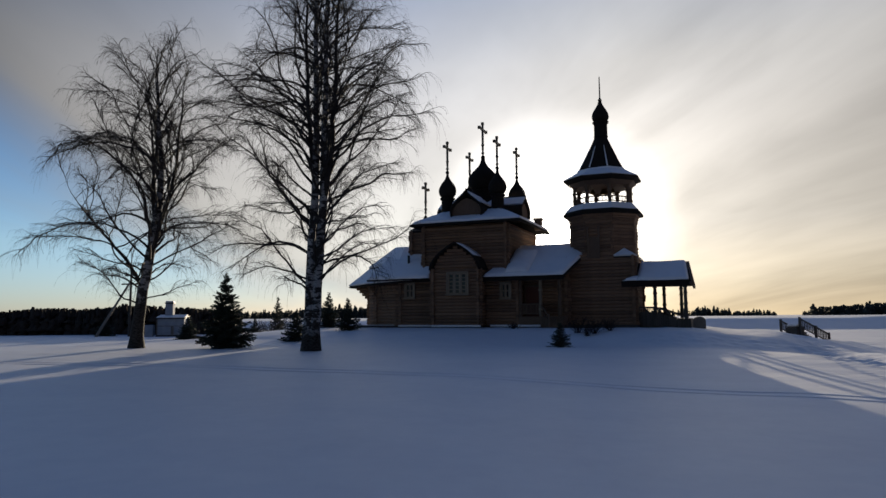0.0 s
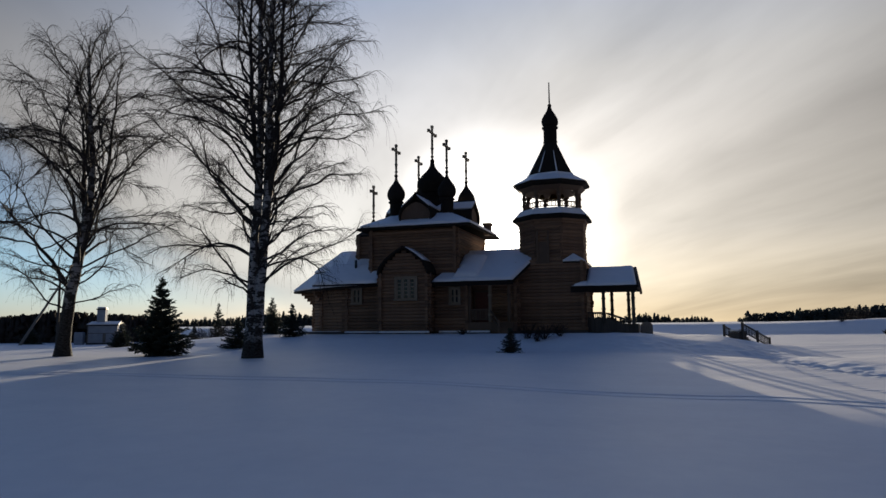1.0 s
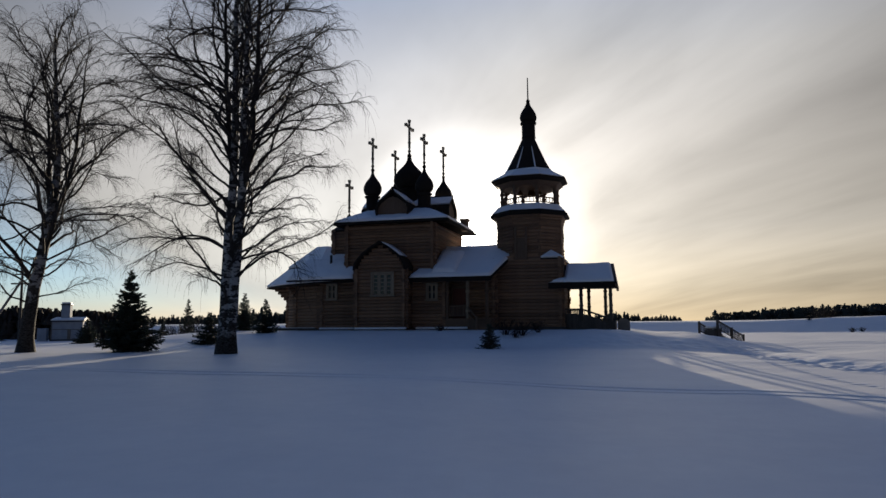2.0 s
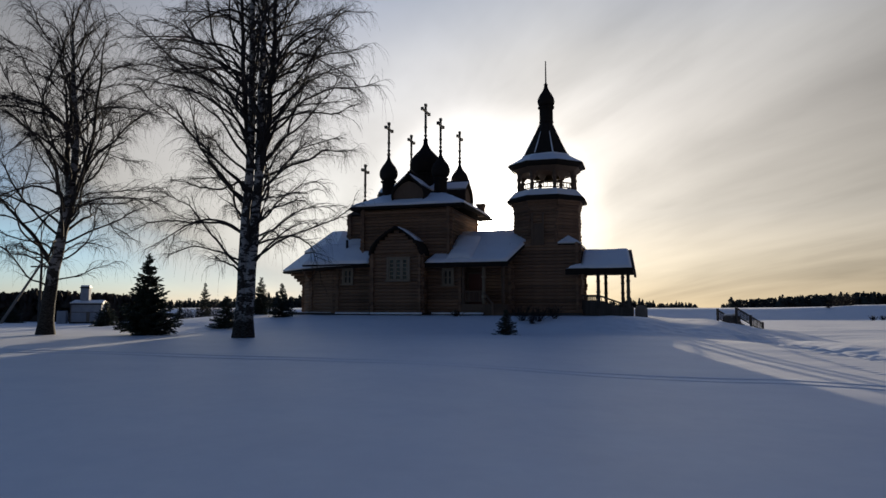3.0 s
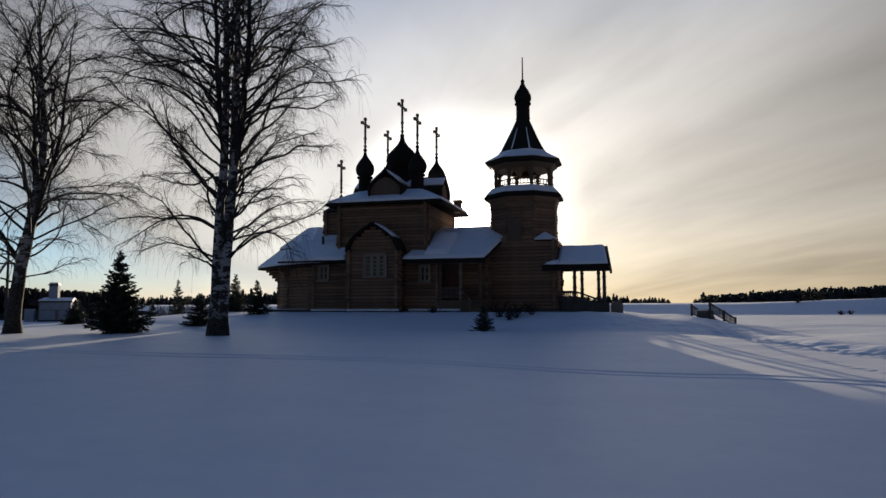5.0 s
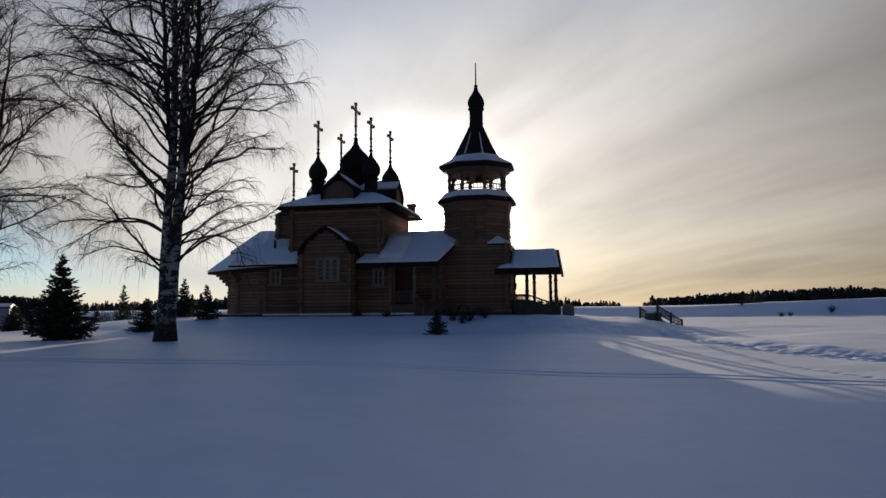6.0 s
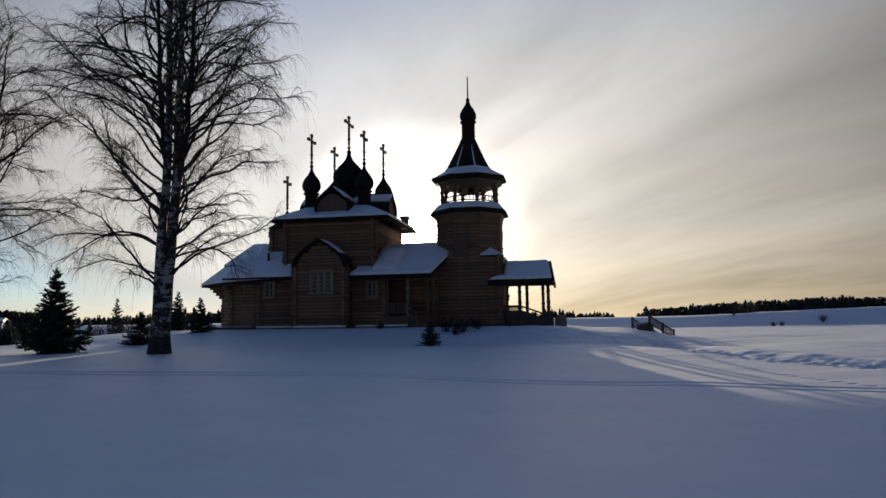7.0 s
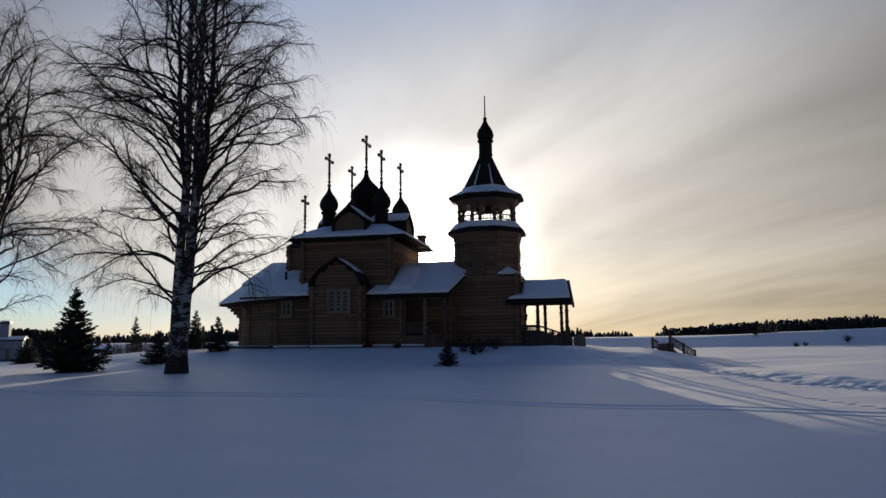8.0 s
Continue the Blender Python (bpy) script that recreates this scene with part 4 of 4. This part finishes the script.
    quads("limb", V, F, LIMB, tree)
    V, F = tubes([(np.array([p for p, _ in mid]), np.array([r for _, r in mid]))], 4)
    tagged(quads("branch", V, F, TWIG, tree), kind="stuff")
    fine = np.array(fine)
    V, F = tubes([(fine, np.broadcast_to(np.linspace(0.0054, 0.0032, 5), fine.shape[:2]))], 3)
    tagged(quads("twig", V, F, TWIG, tree), kind="stuff")
    return tree


birch(-9.42, 33.3,
      [([(-0.12, 0, 0), (-0.05, 0, 5.5), (0.05, 0.1, 9.2), (0.0, 0.2, 12.6), (0.0, 0.3, 17), (0.3, 0.3, 25)], 0.29, 0.02, 1.0),
       ([(0.16, 0.05, 0), (0.46, 0.1, 5.5), (0.70, 0.1, 9.2), (0.66, -0.2, 12.6), (0.75, -0.3, 17), (1.0, -0.4, 24)], 0.31, 0.02, 0.95),
       ([(0.05, 0.1, 9.6), (-0.35, 0.5, 13), (-0.6, 0.8, 17), (-0.9, 1.2, 23)], 0.15, 0.015, 0.45),
       ([(0.70, 0.05, 8.4), (1.15, -0.2, 11), (1.55, -0.5, 17), (1.9, -0.6, 22.5)], 0.17, 0.015, 0.5)],
      [(2.5, 1.8), (4, 4.2), (6.5, 5.9), (11, 6.1), (13.5, 5.6), (16, 4.9), (20, 3.6), (23, 2.0), (25.5, 0.6)], 3.2, 56, 11, BARK,
      "tall twin-stemmed bare birch with drooping twigs on snow")
birch(-20.5, 36.0,
      [([(0, 0, 0), (0.2, 0, 3), (0.7, 0, 6), (1.1, 0.1, 8.5), (1.2, 0.1, 10), (0.9, 0.2, 14), (0.8, 0.2, 18.2)], 0.36, 0.02, 1.0),
       ([(0.25, 0, 3.4), (1.05, -0.2, 6.5), (2.1, -0.4, 10), (2.6, -0.6, 16.5)], 0.17, 0.015, 0.6),
       ([(0.9, 0.1, 7.2), (0.4, 0.4, 11), (-0.3, 0.6, 16)], 0.13, 0.015, 0.5),
       ([(0.27, 0, 3.6), (-0.9, 0.2, 5.2), (-3.2, 0.4, 7.4), (-4.9, 0.6, 9.4)], 0.13, 0.015, 0.35)],
      [(2.0, 1.6), (4, 4.0), (8, 5.4), (11, 5.3), (14, 4.3), (17, 2.3), (18.8, 0.5)], 2.6, 40, 5, OLDBARK,
      "bare white-barked birch with low spreading limbs")


# ---------------------------------------------------------------- conifers and shrubs
def fir_mesh(h, r, seed, rows_n=15, thin=1.0):
    """Trunk and needle sprays of a young spruce, h high, r wide at the foot."""
    rng = np.random.default_rng(seed)
    trunk = rod(B(), (0, 0, -0.1), (0, 0, h * 0.97), 0.025 + 0.012 * h, 0.008, 8)
    P, R = [], []
    spray_p, spray_r = [], []
    for k in range(rows_n):
        t = k / rows_n
        z = h * (0.05 + 0.93 * t)
        L = r * (1 - t) ** 1.05 * rng.uniform(0.8, 1.12) + 0.03 * r
        n = int(9 + 6 * (1 - t))
        for i in range(n):
            az = i * 2 * math.pi / n + rng.uniform(-0.3, 0.3) + k
            up = 0.25 + 0.5 * t
            l = L * rng.uniform(0.7, 1.12)
            d = (math.cos(az), math.sin(az), up - 0.25)
            b = bend((0, 0, z + rng.uniform(-0.04, 0.04) * h), d, l, 5, -0.2, -0.7, 0.12, rng)
            P.append(b)
            R.append(np.linspace(0.018, 0.006, 5) * (0.5 + 0.2 * h))
            m = max(5, int(l / (0.034 * thin)))
            for q in range(m):
                u = 0.08 + 0.92 * (q + rng.uniform(0, 1)) / m
                s, dd = along(b, min(u, 0.999))
                dd = dd / np.linalg.norm(dd)
                side = np.cross(dd, (0, 0, 1.0)) * rng.choice((-1, 1))
                d2 = dd * 0.7 + side * rng.uniform(0.3, 1.0) + rng.normal(0, 0.25, 3) + np.array([0, 0, -0.15])
                l2 = (0.10 + 0.28 * l * (1 - 0.6 * u)) * rng.uniform(0.6, 1.1)
                spray_p.append(bend(s, d2, l2, 3, 0, 0.5, 0.1, rng))
                spray_r.append(np.array([0.014, 0.021, 0.004]) * (0.6 + 0.22 * h))
    return trunk, tubes([(np.array(P), np.array(R))], 4), tubes([(np.array(spray_p), np.array(spray_r))], 3)


def fir(x, y, h, r, seed, label, rows_n=15, sink=0.05, thin=1.0):
    ob = thing("fir_tree", pose(x, y, at_ground(x, y, sink)), label, "tree", "young firs in the snow")
    trunk, boughs, sprays = fir_mesh(h, r, seed, rows_n, thin)
    part("trunk", trunk, FIRBARK, ob)
    tagged(quads("bough", *boughs, FIRBARK, ob), kind="stuff")
    tagged(quads("needles", *sprays, NEEDLE, ob, "dark green needles"), kind="stuff")
    return ob


def spot(u, y):
    """Plan position on the sight line with slope u at depth y."""
    return u * y, y


fir(-15.2, 36.0, 4.4, 1.55, 3, "bushy dark young fir standing beside the birches", 22)
for u, y, h, r, seed in ((-0.482, 50.0, 1.9, 1.0, 4), (-0.339, 70.0, 4.2, 1.05, 5), (-0.307, 42.5, 2.05, 1.1, 6), (-0.257, 52.0, 3.0, 1.05, 7), (-0.226, 48.0, 2.5, 1.0, 8),
                      (-0.375, 72.0, 1.7, 0.7, 9), (-0.62, 59.0, 1.9, 0.9, 10), (-0.29, 75.0, 2.4, 0.8, 12)):
    fir(*spot(u, y), h, r, seed, "small dark fir half buried in snow", 12)
fir(4.0, 38.6, 1.5, 0.78, 21, "little spreading fir before the church steps", 13, 0.05, 2.2)


def shrub(x, y, h, seed, n=26):
    rng = np.random.default_rng(seed)
    ob = thing("bare_shrub", pose(x, y, at_ground(x, y, 0.05)), "leafless twiggy shrub poking out of the snow", "shrub", "bare shrubs in the snow")
    stems, tw = [], []
    for i in range(n):
        az, lean = rng.uniform(0, 6.28), rng.uniform(0.15, 1.15)
        b = bend((rng.normal(0, 0.08), rng.normal(0, 0.08), 0), (lean * math.cos(az), lean * math.sin(az), 1), h * rng.uniform(0.6, 1.05), 6, 0, 0.3, 0.2, rng)
        stems.append(b)
        for q in range(9):
            s, d = along(b, rng.uniform(0.3, 0.99))
            tw.append(bend(s, d / np.linalg.norm(d) + rng.normal(0, 0.5, 3), h * rng.uniform(0.15, 0.4), 4, 0, 0.2, 0.2, rng))
    stems, tw = np.array(stems), np.array(tw)
    quads("stem", *tubes([(stems, np.broadcast_to(np.linspace(0.016, 0.006, 6), stems.shape[:2]))], 4), TWIG, ob)
    tagged(quads("twig", *tubes([(tw, np.broadcast_to(np.linspace(0.007, 0.004, 4), tw.shape[:2]))], 3), TWIG, ob), kind="stuff")


for u, y, h, seed in ((-0.322, 58.0, 1.6, 35), (-0.352, 62.0, 1.5, 36), (-0.365, 60.0, 1.3, 37), (0.128, 43.5, 1.1, 31), (0.152, 43.0, 1.05, 32), (0.175, 43.5, 0.9, 33), (0.141, 42.5, 0.8, 38), (0.03, 45.5, 0.5, 34)):
    shrub(*spot(u, y), h, seed)
for u, y, h, seed in ((0.58, 98.0, 0.9, 41), (0.645, 84.0, 0.7, 42), (0.66, 86.0, 0.6, 43), (0.73, 92.0, 1.1, 44), (0.592, 102.0, 1.9, 45), (0.603, 102.5, 2.1, 46), (0.612, 102.0, 1.6, 47)):
    shrub(*spot(u, y), h, seed, 40)


# ---------------------------------------------------------------- distance
def forest():
    """The dark edge of the woods round the field: spiky crowns of many sizes."""
    rng = np.random.default_rng(77)
    V, F = [], []
    base = 0

    def tree(x, y, z, h, r):
        nonlocal base
        n, tiers = 6, 4
        rings = []
        lean = rng.normal(0, 0.02, 2) * h
        for k in range(tiers):
            t = k / tiers
            zr = z + h * (0.02 + 0.95 * t)
            rings.append((zr, r * (1 - t) * rng.uniform(0.8, 1.15)))
            rings.append((zr + h * 0.2 * (1 - t * 0.6), r * (1 - t) * 0.5))
        for zr, rr in rings:
            a = rng.uniform(0, 6.28) + np.arange(n) * 2 * np.pi / n
            q = rr * rng.uniform(0.6, 1.2, n)
            f = (zr - z) / h
            V.append(np.stack([x + lean[0] * f + q * np.cos(a), y + lean[1] * f + q * np.sin(a), np.full(n, zr) - q * 0.15], 1))
        m = len(rings)
        i = base + np.arange(m * n).reshape(m, n)
        j = np.roll(i, -1, axis=1)
        F.append(np.stack([i[:-1], j[:-1], j[1:], i[1:]], -1).reshape(-1, 4))
        base += m * n

    def belt(u0, u1, dist, height, count, depth=30.0, even=0.66, fat=1.0, tall=1.25):
        for i in range(count):
            u = rng.uniform(u0, u1)
            y = dist * rng.uniform(0.97, 1.0 + depth / dist)
            h = height(u) * rng.uniform(even, 1.06) * (tall if rng.random() < 0.08 else 1)
            tree(u * y, y, at_ground(u * y, y) - 0.3, h, fat * h * rng.uniform(0.22, 0.42))

    belt(-0.52, -0.18, 330.0, lambda u: 6.0 + 1.2 * math.sin(u * 21), 500)
    belt(-0.20, 0.28, 380.0, lambda u: 5.0, 500)
    belt(0.27, 0.385, 380.0, lambda u: 5.2 * (1.1 - max(0, u - 0.30) * 7) + 0.9 * math.sin(u * 90), 170, 30, 0.6, 1.3)
    belt(0.432, 1.3, 360.0, lambda u: 6.2 + 3.0 * min(1, max(0, u - 0.44) * 5) + 0.5 * math.sin(u * 37), 2400, 40, 0.62, 1.5, 1.15)
    belt(0.415, 0.46, 380.0, lambda u: 3.5, 40)
    woods = quads("far_forest", np.concatenate(V), np.concatenate(F), FOREST, None, "", False)
    tagged(woods, "dark line of distant mixed woods beyond the snow field", "forest", "", "stuff")
    V, F, base = [], [], 0
    belt(-1.5, -0.40, 66.0, lambda u: 3.45 + 0.2 * math.sin(u * 9) + 0.15 * math.sin(u * 41) - 0.9 * max(0, min(1, (u + 0.50) / 0.1)), 4600, 7, 0.88, 0.8, 1.05)
    near = quads("thicket", np.concatenate(V), np.concatenate(F), THICKET, None, "", False)
    tagged(near, "dark brown thicket along the edge of the snow field", "thicket", "", "stuff")


forest()

# ---------------------------------------------------------------- outbuildings, pole, stairs
def small_building():
    x, y = spot(-0.508, 58.0)
    ob = thing("small_building", pose(x, y, at_ground(x, y, 0.1), 0, 0, 12), "small whitewashed block building with a square turret and snowy top", "building")
    part("plinth", box(B(), -1.2, 1.3, -1.16, 1.16, -0.2, 0.22, 0.02), IRON, ob, "dark stone plinth")
    part("wall", box(B(), -1.05, 1.25, -1.1, 1.1, 0.2, 1.72, 0.02), WHITEWASH, ob)
    bm = slab(B(), [(-1.2, -1.25, 1.74), (1.4, -1.25, 1.74), (1.3, 0, 1.98), (-1.1, 0, 1.98)], 0.09)
    slab(bm, [(-1.2, 1.25, 1.74), (1.4, 1.25, 1.74), (1.3, 0, 1.98), (-1.1, 0, 1.98)], 0.09)
    roof_h = part("roof", bm, IRON, ob, "low dark sheet roof")
    part("snow", slab(B(), [(-1.15, -1.2, 1.83), (1.35, -1.2, 1.83), (1.27, -0.02, 2.06), (-1.07, -0.02, 2.06)], 0.07), SNOW, roof_h, "thin roof snow")
    part("turret", box(B(), -0.62, 0.04, -0.36, 0.36, 1.80, 3.05, 0.03), WHITEWASH, ob)
    part("cap", box(B(), -0.68, 0.10, -0.42, 0.42, 3.05, 3.15, 0.02), IRON, ob, "dark overhanging cap")
    part("snow", box(B(), -0.62, 0.04, -0.36, 0.36, 3.15, 3.30, 0.06), SNOW, ob, "cap of snow", True)
    part("door", box(B(), 0.12, 0.36, -1.16, -1.09, 0.25, 1.0, 0.01), GREYWOOD, ob, "narrow grey plank door")
    bm = B()
    box(bm, -1.02, 1.22, -1.125, -1.10, 1.0, 1.06)
    box(bm, -1.12, -1.04, -1.14, -1.0, 0.2, 1.7)
    part("batten", bm, GREYWOOD, ob, "grey cover strips")
    x, y = spot(-0.545, 57.0)
    ob = thing("stone_block", pose(x, y, at_ground(x, y, 0.1), 0, 0, 12), "low whitewashed slab standing in snow", "block")
    part("body", box(B(), -0.42, 0.30, -0.3, 0.3, 0, 1.15, 0.05), WHITEWASH, ob)


small_building()


def power_pole():
    x, y = spot(-0.580, 58.0)
    ob = thing("utility_pole", pose(x, y, at_ground(x, y, 0.2)), "weathered grey wooden utility pole with a slanting brace", "pole")
    part("pole", rod(B(), (0, 0, 0), (0, 0, 6.2), 0.13, 0.09, 10), POLEWOOD, ob)
    part("brace", rod(B(), (-2.4, -1.5, 0), (-0.05, -0.05, 5.2), 0.12, 0.09, 10), GREYWOOD, ob, "pale slanting brace")
    part("crossarm", box(B(), -0.6, 0.6, -0.05, 0.05, 5.75, 5.87, 0.01), POLEWOOD, ob)
    part("crossarm", box(B(), -0.9, 0.9, -0.05, 0.05, 4.95, 5.08, 0.01), POLEWOOD, ob)
    for k in (-0.5, 0.0, 0.5):
        part("insulator", lathe(B(), [(0.02, 5.87), (0.02, 6.0), (0.06, 6.02), (0.05, 6.14), (0.02, 6.16)], 10, (k, 0)) if k else lathe(B(), [(0.05, 6.2), (0.06, 6.3), (0.02, 6.38)], 10), IRON, ob)


power_pole()


def stair_down():
    """Wooden steps down the bank with a railing on each side."""
    ob = thing("wooden_stairs", pose(22.1, 50.0, 0.75, 0, 0, 35), "snow-covered wooden steps with slatted railings on the bank", "stairs")

    def top(s):
        return 0.05 - 0.34 * s

    for i in range(10):
        s = 0.62 + i * 0.28
        part("tread", box(B(), s, s + 0.31, 0.02, 1.72, top(s) - 0.16, top(s) - 0.08, 0.01), GREYWOOD, ob)
    bm = B()
    for k in range(4):                                   # planked front and top of the landing
        box(bm, -0.30, 0.58, -0.04, 0.0, -0.46 + 0.19 * k, -0.29 + 0.19 * k, 0.01)
    for k in range(4):
        box(bm, -0.30, 0.58, 0.01 + 0.215 * k, 0.21 + 0.215 * k, 0.20, 0.27, 0.01)
    box(bm, -0.28, 0.56, 0.02, 0.86, -0.45, 0.18)
    part("landing", bm, POLEWOOD, ob, "planked landing")
    part("snow", box(B(), -0.22, 0.52, 0.08, 0.80, 0.275, 0.44, 0.06), SNOW, ob, "cushion of snow", True)
    for y0, s0 in ((-0.08, 0.0), (1.76, 0.5)):
        bm = B()
        for lift, r in ((0.80, 0.06), (0.22, 0.045)):
            rod(bm, (s0, y0, top(s0) + lift), (3.5, y0, top(3.5) + lift), r)
        s = s0 + 0.16
        while s < 3.45:
            box(bm, s - 0.035, s + 0.035, y0 - 0.02, y0 + 0.02, top(s) + 0.2, top(s) + 0.80)
            s += 0.19
        for s in (s0, 1.9, 3.5):
            box(bm, s - 0.07, s + 0.07, y0 - 0.07, y0 + 0.07, top(s) - 0.5, top(s) + 0.92, 0.01)
        part("railing", bm, POLEWOOD, ob, "slatted wooden railing")


stair_down()


def board():
    x, y = spot(0.303, 47.5)
    ob = thing("notice_board", pose(x, y, at_ground(x, y, 0.1), 0, 0, -14), "low round-topped wooden board standing in snow", "board")
    bm = B()
    pts = [(-0.42, 0), (0.42, 0)] + [(0.42 * math.cos(t), 0.62 + 0.30 * math.sin(t)) for t in np.linspace(0, math.pi, 12)]
    f = bm.faces.new([bm.verts.new((x, 0, z)) for x, z in pts])
    r = bmesh.ops.extrude_face_region(bm, geom=[f])
    bmesh.ops.translate(bm, verts=[g for g in r["geom"] if isinstance(g, bmesh.types.BMVert)], vec=(0, 0.14, 0))
    part("panel", bm, GREYWOOD, ob)


board()
